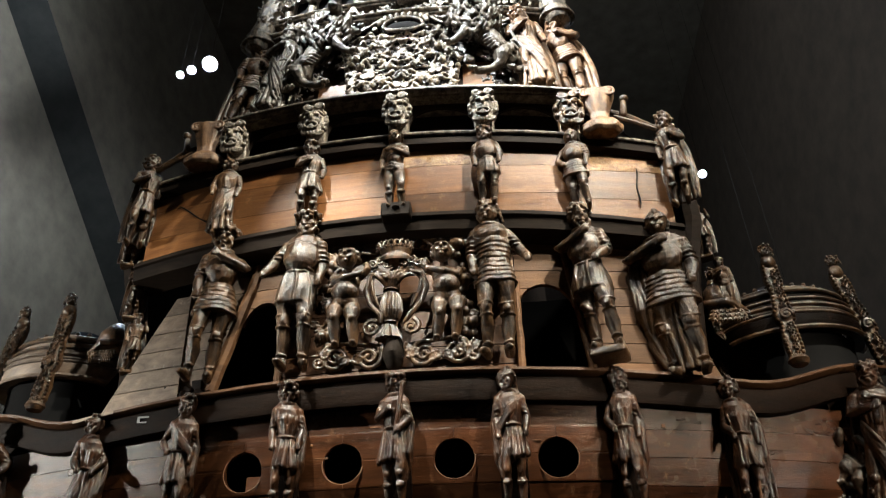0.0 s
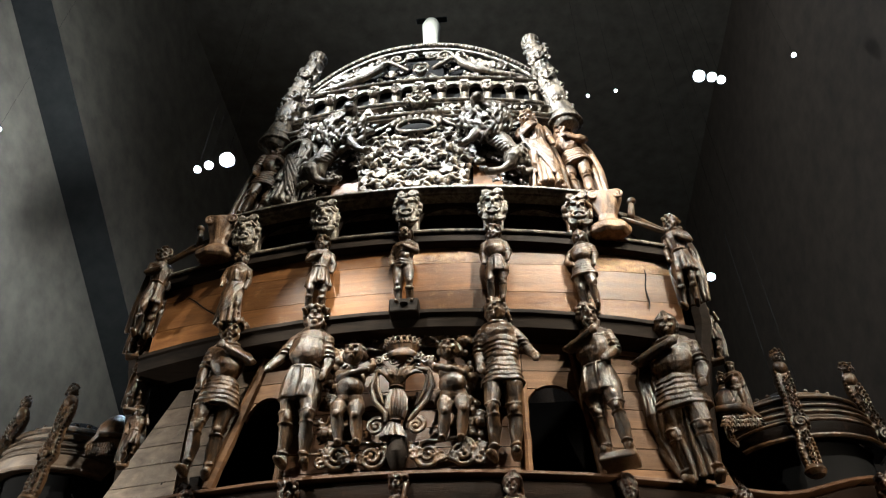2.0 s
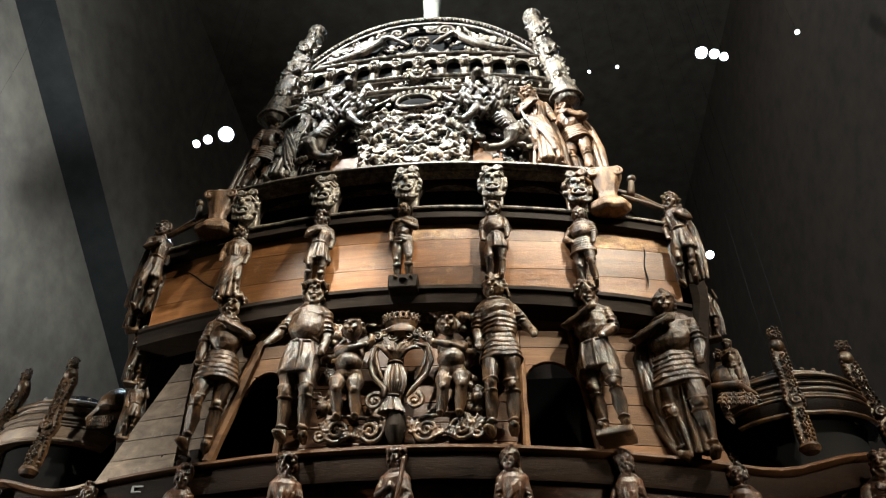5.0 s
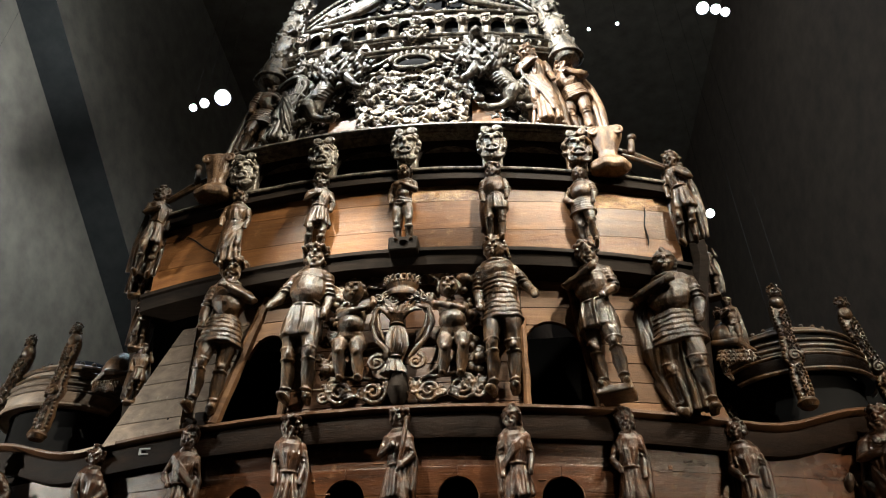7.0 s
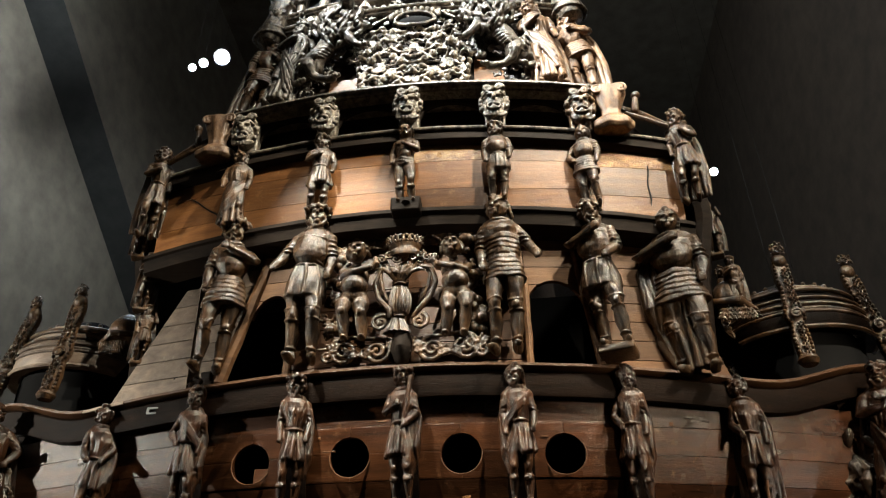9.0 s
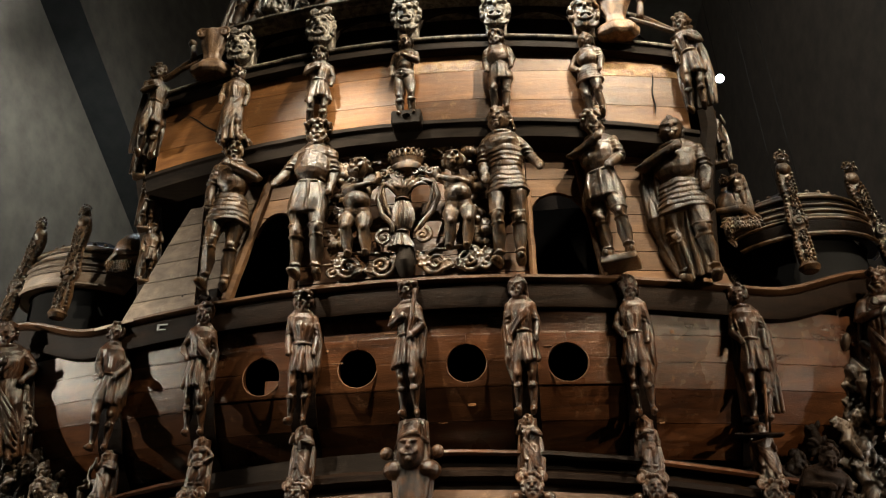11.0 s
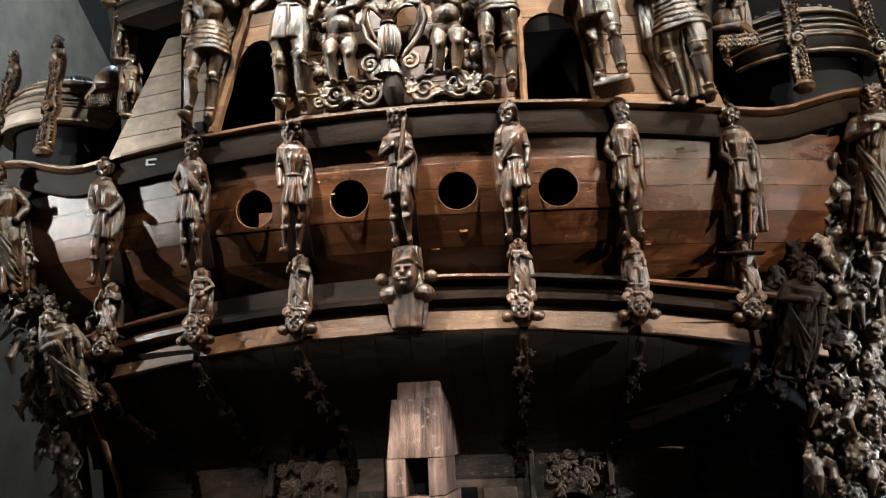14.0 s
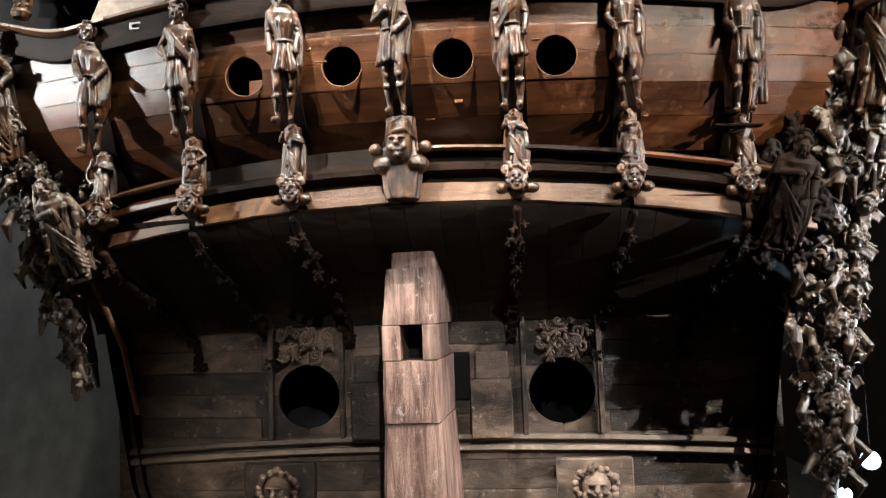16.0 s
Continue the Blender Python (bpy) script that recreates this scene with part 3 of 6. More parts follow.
def plates(g, z0, z1, r0, r1, n, squash=0.76, step=0.008, seg=28):
    """Overlapping armour hoops from z0 up to z1."""
    prof = []
    for i in range(n):
        a, b = i / n, (i + 1) / n
        prof += [(lerp(z0, z1, a), lerp(r0, r1, a) - step * 0.4), (lerp(z0, z1, a + 0.12 / n), lerp(r0, r1, a) + step), (lerp(z0, z1, b - 0.08 / n), lerp(r0, r1, b) + step * 0.2)]
    g.lathe((0, 0, 0), prof, seg, squash)


def pleats(g, z0, z1, r0, r1, rnd, n=13, squash=0.78):
    """A hanging skirt of deep uneven folds, hem at z0."""
    g.lathe((0, 0, 0), [(z0, r0 * 0.8), (lerp(z0, z1, 0.5), lerp(r0, r1, 0.5) * 0.85), (z1, r1)], 24, squash)
    for i in range(n):
        a = 2 * math.pi * (i + rnd.uniform(-0.25, 0.25)) / n
        k = rnd.uniform(0.9, 1.08)
        dz = rnd.uniform(-0.012, 0.012)
        row = []
        for t in (0, 0.3, 0.65, 1.0):
            r = lerp(r0, r1, t) * (k if t < 0.9 else 1.0) * 0.95
            b = a + 0.12 * (1 - t) * rnd.uniform(-1, 1)
            row.append((r * math.cos(b), r * squash * math.sin(b), lerp(z0 + dz, z1, t)))
        w = 2.2 * r0 / n
        g.tube(row, [w * 1.05, w * 0.9, w * 0.6, w * 0.35], 7)


def figure(h, seed, armour="", robe=False, arms=("down", "down"), hat="hair", cloak=False, beard=True, nude=False, stance=1.0, plinth=0.06, slim=1.0, head=1.0, sash=0, staff=0, train=False, drape=0):
    """A standing carved figure with its feet at the origin's height, facing the visitor."""
    rnd = random.Random(seed)
    g = Geo()
    if plinth:
        g.box((-0.1, -0.09, 0), (0.1, 0.09, plinth), 0.008)
    P = plinth
    up = lambda z: P + (1 - P) * z
    body = Geo()
    # Legs: one bears the weight, the other bends forward at the knee.
    for s in (-1, 1):
        bent = s * stance < 0
        kx, ky = s * (0.052 + (0.012 if bent else 0)), -0.05 if bent else -0.012
        fx, fy = s * (0.05 + (0.016 if bent else 0)), 0.0
        body.tube([(s * 0.045, 0, 0.5), (s * 0.052, ky * 0.4 - 0.008, 0.41), (kx, ky * 0.8, 0.33), (kx, ky, 0.275), (kx, ky + 0.006, 0.24), (lerp(kx, fx, 0.4), ky * 0.5 + 0.02, 0.17), (fx, fy + 0.008, 0.075), (fx, fy, 0.025)],
                  [0.056, 0.055, 0.047, 0.039, 0.034, 0.042, 0.026, 0.027], 12)
        body.ball((kx, ky - 0.03, 0.268), (0.024, 0.018, 0.028), n=9, m=6)
        body.tube([(fx, fy + 0.02, 0.016), (fx + s * 0.008, fy - 0.05, 0.018), (fx + s * 0.016, fy - 0.095, 0.012)], [0.024, 0.027, 0.018], 8)
        if armour:
            for z, r in ((0.295, 0.052), (0.235, 0.045), (0.075, 0.035)):
                body.ball((lerp(fx, kx, z / 0.28), ky * min(1, z / 0.27) + 0.004, z), (r, r, 0.012), n=12, m=5)
        else:
            body.ball((lerp(fx, kx, 0.75), ky * 0.7, 0.2), (0.047, 0.045, 0.014), n=12, m=5)
            for k in range(3):
                body.ball((lerp(fx, kx, 0.75) + 0.02 * (k - 1), ky * 0.7 - 0.035, 0.185), (0.014, 0.014, 0.02), n=7, m=5)
    # Trunk.
    body.lathe((0, 0.004, 0), [(0.46, 0.085), (0.5, 0.094), (0.55, 0.088), (0.6, 0.078), (0.66, 0.09), (0.73, 0.108), (0.785, 0.112), (0.825, 0.085), (0.85, 0.045)], 24, 0.78)
    if nude:
        body.ball((0, -0.05, 0.62), (0.07, 0.05, 0.075), n=12, m=8)
        for s in (-1, 1):
            body.ball((s * 0.046, -0.07, 0.755), (0.05, 0.028, 0.038), n=10, m=7)
        for k in range(6):
            body.tube([(-0.09, -0.03, 0.5 + 0.01 * k), (rnd.uniform(-0.03, 0.03), -0.09, 0.46 + 0.016 * k), (0.09, -0.03, 0.51 + 0.008 * k)], 0.011, 7)
    elif armour == "hoops":
        plates(body, 0.43, 0.56, 0.118, 0.09, 4)
        plates(body, 0.56, 0.72, 0.088, 0.106, 5)
        body.ball((0, -0.02, 0.765), (0.105, 0.075, 0.06), n=16, m=9)
    elif armour == "skirt":
        plates(body, 0.40, 0.60, 0.128, 0.088, 6)
        body.ball((0, -0.03, 0.7), (0.1, 0.072, 0.11), n=16, m=10)
    elif armour:
        body.ball((0, -0.035, 0.69), (0.104, 0.07, 0.12), n=16, m=10)
        for z, r in ((0.575, 0.095), (0.6, 0.09), (0.765, 0.112)):
            body.ball((0, -0.008, z), (r, r * 0.8, 0.012), n=18, m=5)
        body.lathe((0, 0, 0), [(0.375, 0.112), (0.385, 0.122), (0.45, 0.118), (0.52, 0.106), (0.575, 0.088)], 20, 0.8)
        for a in (-2.3, -1.57, -0.85):
            body.tube([(0.118 * math.cos(a), 0.1 * math.sin(a), 0.38), (0.112 * math.cos(a), 0.095 * math.sin(a), 0.5), (0.09 * math.cos(a), 0.075 * math.sin(a), 0.57)], 0.008, 6)
    elif robe:
        pleats(body, 0.05, 0.6, 0.125, 0.078, rnd, 14)
        for k in range(5):
            body.tube([(-0.09 * stance, -0.05, 0.62 - 0.02 * k), (-0.02 * stance, -0.1, 0.5 - 0.04 * k), (0.06 * stance, -0.1, 0.36 - 0.06 * k), (0.1 * stance, -0.06, 0.24 - 0.04 * k)], [0.008, 0.014, 0.014, 0.008], 7)
    else:
        pleats(body, 0.36, 0.585, 0.118, 0.08, rnd, 12)
        body.ball((0, -0.01, 0.585), (0.09, 0.078, 0.014), n=16, m=5)
    if not armour and not nude:
        for k in range(7):
            x = lerp(-0.075, 0.075, k / 6)
            body.tube([(x * 1.15, -0.045 + abs(x) * 0.3, 0.81), (x + rnd.uniform(-0.015, 0.015), -0.085 + abs(x) * 0.4, 0.71), (x * 0.75, -0.07 + abs(x) * 0.4, 0.6)], [0.008, 0.013, 0.008], 6)
    if armour or not nude:
        body.tube([(0.06 * math.cos(a), -0.01 + 0.05 * math.sin(a), 0.838) for a in span(0, 2 * math.pi, 12)], 0.014, 6)
    if train:
        pleats(body, 0.03, 0.44, 0.05, 0.085, rnd, 8)
        for k in range(3):
            body.tube([(-0.1, 0.02, 0.5 - 0.06 * k), (-0.125, 0.02, 0.36 - 0.08 * k), (-0.09, 0.0, 0.16 - 0.05 * k)], [0.02, 0.03, 0.016], 8)
    if drape:
        for k in range(5):
            x = drape * (0.088 + 0.014 * k)
            body.tube([(x * 0.95, 0.02 - 0.012 * k, 0.82 - 0.02 * k), (x * 1.12, -0.01 + 0.01 * (k % 2), 0.62), (x * 1.05, -0.02 - 0.012 * (k % 2), 0.4), (x * 1.08, 0.0, 0.2 + 0.035 * k)], [0.012, 0.019, 0.022, 0.012], 7)
    if sash:
        for k in range(4):
            body.tube([(-sash * 0.1, -0.03, 0.81 - 0.014 * k), (sash * 0.01, -0.1, 0.7 - 0.018 * k), (sash * 0.1, -0.05, 0.6 - 0.015 * k), (sash * 0.115, -0.05, 0.45 - 0.02 * k)], [0.012, 0.015, 0.014, 0.012], 7)
    # Arms held close to the trunk.
    poses = {"down": ((0.128, 0.006, 0.655), (0.118, -0.05, 0.52)), "hip": ((0.165, 0.01, 0.67), (0.095, -0.05, 0.575)), "chest": ((0.132, -0.035, 0.67), (0.005, -0.125, 0.715)), "out": ((0.15, -0.01, 0.665), (0.2, -0.06, 0.555)),
             "high": ((0.135, -0.07, 0.72), (-0.05, -0.125, 0.775)), "raise": ((0.15, -0.05, 0.7), (0.12, -0.08, 0.85)), "front": ((0.132, -0.02, 0.65), (0.06, -0.12, 0.56))}
    for s, kind in zip((-1, 1), arms):
        sh = (s * 0.1, 0, 0.778)
        el, ha = ((s * x, y, z) for x, y, z in poses[kind])
        mid = lambda a, b, t: tuple(lerp(p, q, t) for p, q in zip(a, b))
        body.ball(sh, (0.04, 0.042, 0.04), n=12, m=8)
        body.tube([(s * 0.02, 0.0, 0.85), (s * 0.06, 0.0, 0.825), sh], [0.03, 0.034, 0.034], 9)
        body.tube([sh, mid(sh, el, 0.5), el], [0.038, 0.037, 0.03], 10)
        body.tube([el, mid(el, ha, 0.4), ha], [0.031, 0.032, 0.02], 10)
        body.ball(ha, (0.024, 0.024, 0.028), n=9, m=6)
        for k in range(3):
            body.ball((ha[0] + 0.012 * (k - 1), ha[1] - 0.014, ha[2] - 0.016), (0.01, 0.012, 0.02), n=7, m=5)
        if armour:
            for t in (0.15, 0.4, 0.65, 0.9):
                body.ball(mid(sh, el, t), (0.045, 0.044, 0.011), n=12, m=5)
            for t in (0.2, 0.75):
                body.ball(mid(el, ha, t), 0.035 if t < 0.5 else 0.028, n=9, m=6)
        elif not nude:
            for t in (0.3, 0.6, 0.9):
                body.ball(mid(sh, el, t), (0.042, 0.042, 0.014), turned(0, s * 25, 0), 10, 5)
    body.tube([(0, 0.005, 0.83), (0, -0.012, 0.89)], [0.038, 0.034], 10)
    if cloak:
        for i in range(9):
            t = i / 8
            x = lerp(-0.14, 0.14, t)
            body.tube([(x * 0.75, 0.05, 0.82), (x, 0.07, 0.6), (x * 1.1, 0.065 - 0.03 * (i % 2), 0.3), (x * 1.1, 0.06, 0.06)], [0.016, 0.024, 0.026, 0.02], 7)
    if staff:
        body.tube([(staff * 0.1, -0.09, 0.9), (staff * 0.075, -0.12, 0.7), (staff * 0.02, -0.13, 0.52)], [0.028, 0.02, 0.011], 8)
    # Weight shift and a turn of the shoulders.
    for i, (x, y, z) in enumerate(body.v):
        a = stance * 0.14 * smooth((z - 0.5) / 0.35)
        x, y = x * math.cos(a) - y * math.sin(a), x * math.sin(a) + y * math.cos(a)
        body.v[i] = (x * slim + 0.016 * stance * math.sin(math.pi * z / 0.92), y - 0.012 * math.sin(math.pi * z / 0.9), up(z))
    base = len(g.v)
    g.v += body.v
    g.f += [tuple(i + base for i in f) for f in body.f]
    # Head, turned a little, with hair or a headdress.
    top = Geo()
    face(top, (0, 0, 0), 0.115, 0.15, beard, False, rnd)
    if hat in ("hair", "wreath"):
        for k in range(46):
            a, b = rnd.uniform(-0.25, 1.25) * math.pi, rnd.uniform(0.1, 1.0)
            r = 0.066 if math.sin(a) > 0.3 else 0.07
            top.ball((r * math.cos(a) * lerp(1, 0.8, b), -0.035 + 0.09 * b, 0.012 + 0.078 * math.sin(a) * lerp(1, 1.1, b)), rnd.uniform(0.013, 0.021), n=7, m=5)
    if hat == "wreath":
        for k in range(20):
            a = 2 * math.pi * k / 20
            top.ball((0.068 * math.cos(a), 0.005 + 0.068 * math.sin(a), 0.05 + 0.012 * (k % 2)), (0.017, 0.017, 0.02), turned(0, rnd.uniform(-40, 40), 0), 7, 5)
        top.lathe((0, 0.006, 0.05), [(0, 0.06), (0.035, 0.052), (0.05, 0.03)], 14)
    elif hat == "helmet":
        top.lathe((0, 0.008, 0.0), [(-0.03, 0.058), (0.03, 0.067), (0.04, 0.073), (0.048, 0.066), (0.075, 0.052), (0.09, 0.026)], 18)
        top.tube([(0, -0.055, 0.055), (0, -0.03, 0.085), (0, 0.02, 0.1), (0, 0.07, 0.075), (0, 0.09, 0.02)], [0.012, 0.018, 0.022, 0.022, 0.014], 8)
        for s in (-1, 1):
            for k in range(5):
                top.ball((s * 0.064, 0.0 + 0.01 * k, 0.02 - 0.022 * k), 0.018, n=7, m=5)
    elif hat == "turban":
        for k in range(34):
            a, b = rnd.uniform(0, 2 * math.pi), rnd.uniform(0, 1)
            r = 0.066 * math.cos(b * 1.3)
            top.ball((r * math.cos(a), 0.012 + r * math.sin(a), 0.03 + 0.075 * math.sin(b * 1.4)), (rnd.uniform(0.012, 0.02), 0.02, rnd.uniform(0.014, 0.024)), turned(0, rnd.uniform(-60, 60), 0), 8, 5)
        top.ball((0, 0.012, 0.035), (0.06, 0.06, 0.06), n=14, m=8)
        for s in (-1, 1):
            for k in range(4):
                top.ball((s * 0.062, 0.012 * k, 0.025 - 0.024 * k), rnd.uniform(0.014, 0.02), n=7, m=5)
    nod = turned(rnd.uniform(-4, 8), rnd.uniform(-7, 7), stance * -12 + rnd.uniform(-10, 10))
    for p in top.v:
        q = nod @ Vector(p) * head
        g.v.append((q.x, q.y - 0.028, q.z + up(0.925)))
    g.f += [tuple(i + base + len(body.v) for i in f) for f in top.f]
    for i, p in enumerate(g.v):
        g.v[i] = (p[0] * h, p[1] * h, p[2] * h)
    return g.rough(0.018 * h / 2, 6.0 / h * 2, seed).rough(0.012 * h / 2, 15.0 / h * 2, seed + 3).rough(0.008 * h / 2, 30.0 / h * 2, seed + 5)


def place(name, geo, mat, at, label, category, group="", lean=0, yaw=0, roll=0, scale=1.0, voxel=0.0):
    ob = thing(name, geo, mat, label, category, group)
    if voxel or name == "statue":
        weld(ob, voxel or 0.011, 1)
    ob.matrix_world = pose(*at, lean, roll, yaw) @ Matrix.Scale(scale, 4)
    return ob


def carve_field(inside, surface, n, seed, size=(0.1, 0.22), box=(-1, 1, 0, 1), thick=0.035):
    """A dense field of scrolls, leaves, fruit and small heads over a carved board."""
    rnd = random.Random(seed)
    g = Geo()
    made = 0
    while made < n:
        x, z = rnd.uniform(box[0], box[1]), rnd.uniform(box[2], box[3])
        if not inside(x, z):
            continue
        made += 1
        s = rnd.uniform(*size)
        y = surface(x, z) - rnd.uniform(0.0, 0.09)
        k = rnd.random()
        if k < 0.4:
            spiral(g, (x, y, z), s * 0.6, rnd.uniform(1.0, 1.8), rnd.choice((-1, 1)), rnd.uniform(0, 6.28), thick * rnd.uniform(0.6, 1.1), s * 0.6, 14)
        elif k < 0.72:
            leaf(g, (x, y, z), rnd.uniform(0, 360), s * 1.3, s * 0.6, thick, 2)
        elif k < 0.86:
            for _ in range(5):
                g.ball((x + rnd.gauss(0, s * 0.25), y - rnd.uniform(0, 0.05), z + rnd.gauss(0, s * 0.25)), s * rnd.uniform(0.14, 0.24), n=7, m=5)
        else:
            face(g, (x, y, z), s * 0.6, s * 0.75, False, True, rnd, 0.3)
    return g


# ---- broken and mended pieces along the rail ----
g = Geo()
rnd = random.Random(77)
for k in range(16):
    x, z = rnd.uniform(-3.2, -2.72), rnd.uniform(5.68, 5.9)
    g.box((x - 0.08, 8.98 + bow(x), z - 0.05), (x + 0.08, 9.2 + bow(x), z + rnd.uniform(0.02, 0.1)), 0.01, turned(rnd.uniform(-20, 20), rnd.uniform(-35, 35), rnd.uniform(-20, 20)), (x, 9.2, z))
weld(thing("broken_bracket", g.rough(0.02, 9), OAK_DEEP_SHADE, "ragged broken oak bracket on the gallery rail", "bracket"), 0.012, 1)
g = Geo()
g.sweep([(x, 9.0 + bow(x), 5.725 + camber(x)) for x in span(-4.6, -3.95, 8)], [(0.1, 0), (0.178, 0.0), (0.182, 0.04), (0.1, 0.045)])
thing("mended_strip", g, OAK_BARE, "pale new oak strip let into the rail cap", "strip")
g = Geo()
g.sweep([(x, 9.62 + 0.14 * (x - 3.9), 3.74) for x in span(3.9, 4.5, 6)], [(-0.12, 0), (0.05, 0.0), (0.06, 0.012), (0.05, 0.028), (-0.12, 0.028)])
thing("ledge", g.rough(0.006, 5), OAK_DEEP_SHADE, "short worn oak ledge under a cloaked figure", "ledge")
g = Geo()
g.tube([(4.27, 9.52, 3.78), (4.3, 9.44, 4.1), (4.34, 9.38, 4.5)], 0.018, 7)
thing("staff", g, OAK_MID, "thin oak staff beside a cloaked figure", "staff")

# ---- carved figures of the lower gallery ----
FIG = "carved figures of the lower gallery"
styles = [
    dict(robe=True, cloak=True, arms=("chest", "hip"), hat="hair", sash=-1), dict(arms=("front", "front"), hat="hair", stance=1.0, drape=1), dict(arms=("hip", "down"), hat="turban", sash=1, stance=-1.0, drape=1),
    dict(arms=("down", "down"), hat="wreath", stance=1.0, drape=1), dict(arms=("chest", "front"), hat="wreath", staff=1, stance=-1.0, drape=1), dict(arms=("down", "down"), hat="helmet", sash=-1, stance=1.0, drape=-1),
    dict(arms=("front", "down"), hat="turban", stance=-1.0, drape=1), dict(arms=("front", "down"), hat="hair", cloak=True, stance=1.0, drape=1), dict(robe=True, arms=("chest", "high"), hat="turban", cloak=True)]
tell = ["cloaked carved oak figure at the gallery end", "worn carved oak figure with bent arm on a pilaster", "turbaned carved oak figure with a hanging sash", "short skirted carved oak figure wearing a wreath",
        "wreathed carved oak figure with folded arms and staff", "plumed carved oak figure in a pleated tunic", "turbaned carved oak figure in a tunic and cloak", "dark cloaked carved oak figure with a long staff", "turbaned carved oak figure with crossed arms at the gallery end"]
for i, x in enumerate(PIL_LOW):
    end = i in (0, 8)
    lift = camber(x) * 0.75
    top = 5.72 + lift
    h = 2.0 if end else 1.72
    geo = figure(h, 20 + i, beard=i % 3 != 1, plinth=0.0, slim=1.1 if end else 0.84, head=0.95, **styles[i])
    y = low_panel(x, 4.75) - (0.20 if end else 0.10)
    place("statue", geo, CARVED_WARM, (x, y, top - h), tell[i], "statue", FIG, lean=5, yaw=-4 * x, roll=8 * ((i == 8) - (i == 0)))
    # Pilaster strip behind the figure.
    g = Geo()
    rows, w = [], 0.17 if not end else 0.3
    for z in span(3.6, 5.42, 8):
        yy = low_panel(x, z) - 0.045
        rows.append([(x - w, yy + 0.12, z + lift), (x - w, yy, z + lift), (x + w, yy, z + lift), (x + w, yy + 0.12, z + lift)])
    g.grid(rows, True)
    thing("pilaster", g.rough(0.01, 4, i), OAK_DEEP_SHADE, "dark oak pilaster strip behind a carved figure", "pilaster", "gallery pilasters")
    # Console below the figure's feet: a small figure over a hanging head.
    if not end:
        rnd = random.Random(60 + i)
        if i == 4:
            g = Geo()
            face(g, (0, -0.2, -0.42), 0.34, 0.44, False, False, rnd)
            # Wound cloth over the brow and a cap of hair.
            for k in range(5):
                limb(g, [(-0.2 + 0.02 * k, -0.06, -0.34 + 0.06 * k), (-0.08, -0.33 + 0.035 * k, -0.3 + 0.045 * k), (0.08, -0.33 + 0.035 * k, -0.25 + 0.045 * k), (0.2 - 0.02 * k, -0.06, -0.3 + 0.05 * k)], [0.022, 0.032, 0.032, 0.022], 8)
            g.ball((0, -0.12, -0.22), (0.175, 0.17, 0.15), n=16, m=9)
            for s in (-1, 1):
                g.ball((s * 0.31, -0.1, -0.42), 0.085, n=10, m=7)
                g.ball((s * 0.2, -0.05, -0.62), (0.16, 0.16, 0.12), n=10, m=7)
            g.lathe((0, 0, 0), [(-1.05, 0.2), (-0.9, 0.23), (-0.7, 0.25), (-0.6, 0.27), (-0.3, 0.2), (0.0, 0.18)], 40, 0.7, 9, 0.07)
        else:
            g = figure(0.74, 60 + i, nude=i % 2 == 0, robe=i % 2 == 1, cloak=True, arms=rnd.choice((("chest", "down"), ("raise", "chest"), ("down", "hip"))), hat=rnd.choice(("hair", "turban", "wreath")), plinth=0, slim=1.1)
            g.v = [(x * 1.2, y * 1.3, z - 0.72) for x, y, z in g.v]
            face(g, (0, -0.1, -0.86), 0.2, 0.26, True, True, rnd, 0.25)
            for s in (-1, 1):
                g.ball((s * 0.18, -0.04, -0.96), (0.09, 0.09, 0.07), n=9, m=6)
                spiral(g, (s * 0.13, -0.06, -0.72), 0.08, 1.4, s, 1.5, 0.03)
            g.lathe((0, 0.03, 0), [(-1.08, 0.04), (-1.0, 0.12), (-0.85, 0.13), (-0.7, 0.1), (-0.3, 0.11), (0.0, 0.12)], 14, 0.8)
        place("console", g.rough(0.012, 8, i), CARVED_WARM, (x, counter(x, 3) + 0.02, 4.02 + lift), "carved oak console of a small figure over a head" if i != 4 else "large turbaned carved head on the centre console", "console", "gallery consoles", lean=-4, voxel=0.011)
    # Carved strip running down the underside, its shade put into the colour.
    if 1 <= i <= 7 and i != 4:
        g = Geo()
        rnd = random.Random(90 + i)
        pts = []
        for t in span(0, 1, 10):
            z = lerp(2.85, 0.95 if abs(x) > 2 else 1.3, t)
            xx = x * lerp(1, 0.87, t)
            yy = (tuck(xx, z) if z > 1.42 else low_transom(xx, z)) - 0.06
            pts.append((xx, yy, z - 0.018 * x * x * (1 - t)))
            if t in (0.4, 0.7, 1.0):
                leaf(g, (xx, yy - 0.08, z), 270, 0.2, 0.14, 0.05, 2)
        g.tube(pts, [0.07, 0.06, 0.075, 0.06, 0.065, 0.075, 0.06, 0.07, 0.06, 0.065, 0.05], 8)
        for p in pts[1:]:
            for _ in range(3):
                leaf(g, (p[0] + rnd.uniform(-0.08, 0.08), p[1] - 0.05, p[2] + rnd.uniform(-0.08, 0.08)), rnd.uniform(220, 320), 0.13, 0.08, 0.03, 2)
        weld(thing("carved_strip", g.rough(0.02, 7, i), OAK_DEEP_SHADE, "carved strip on the counter underside, coloured dark for shade", "carving", "underside strips"), 0.013, 1)

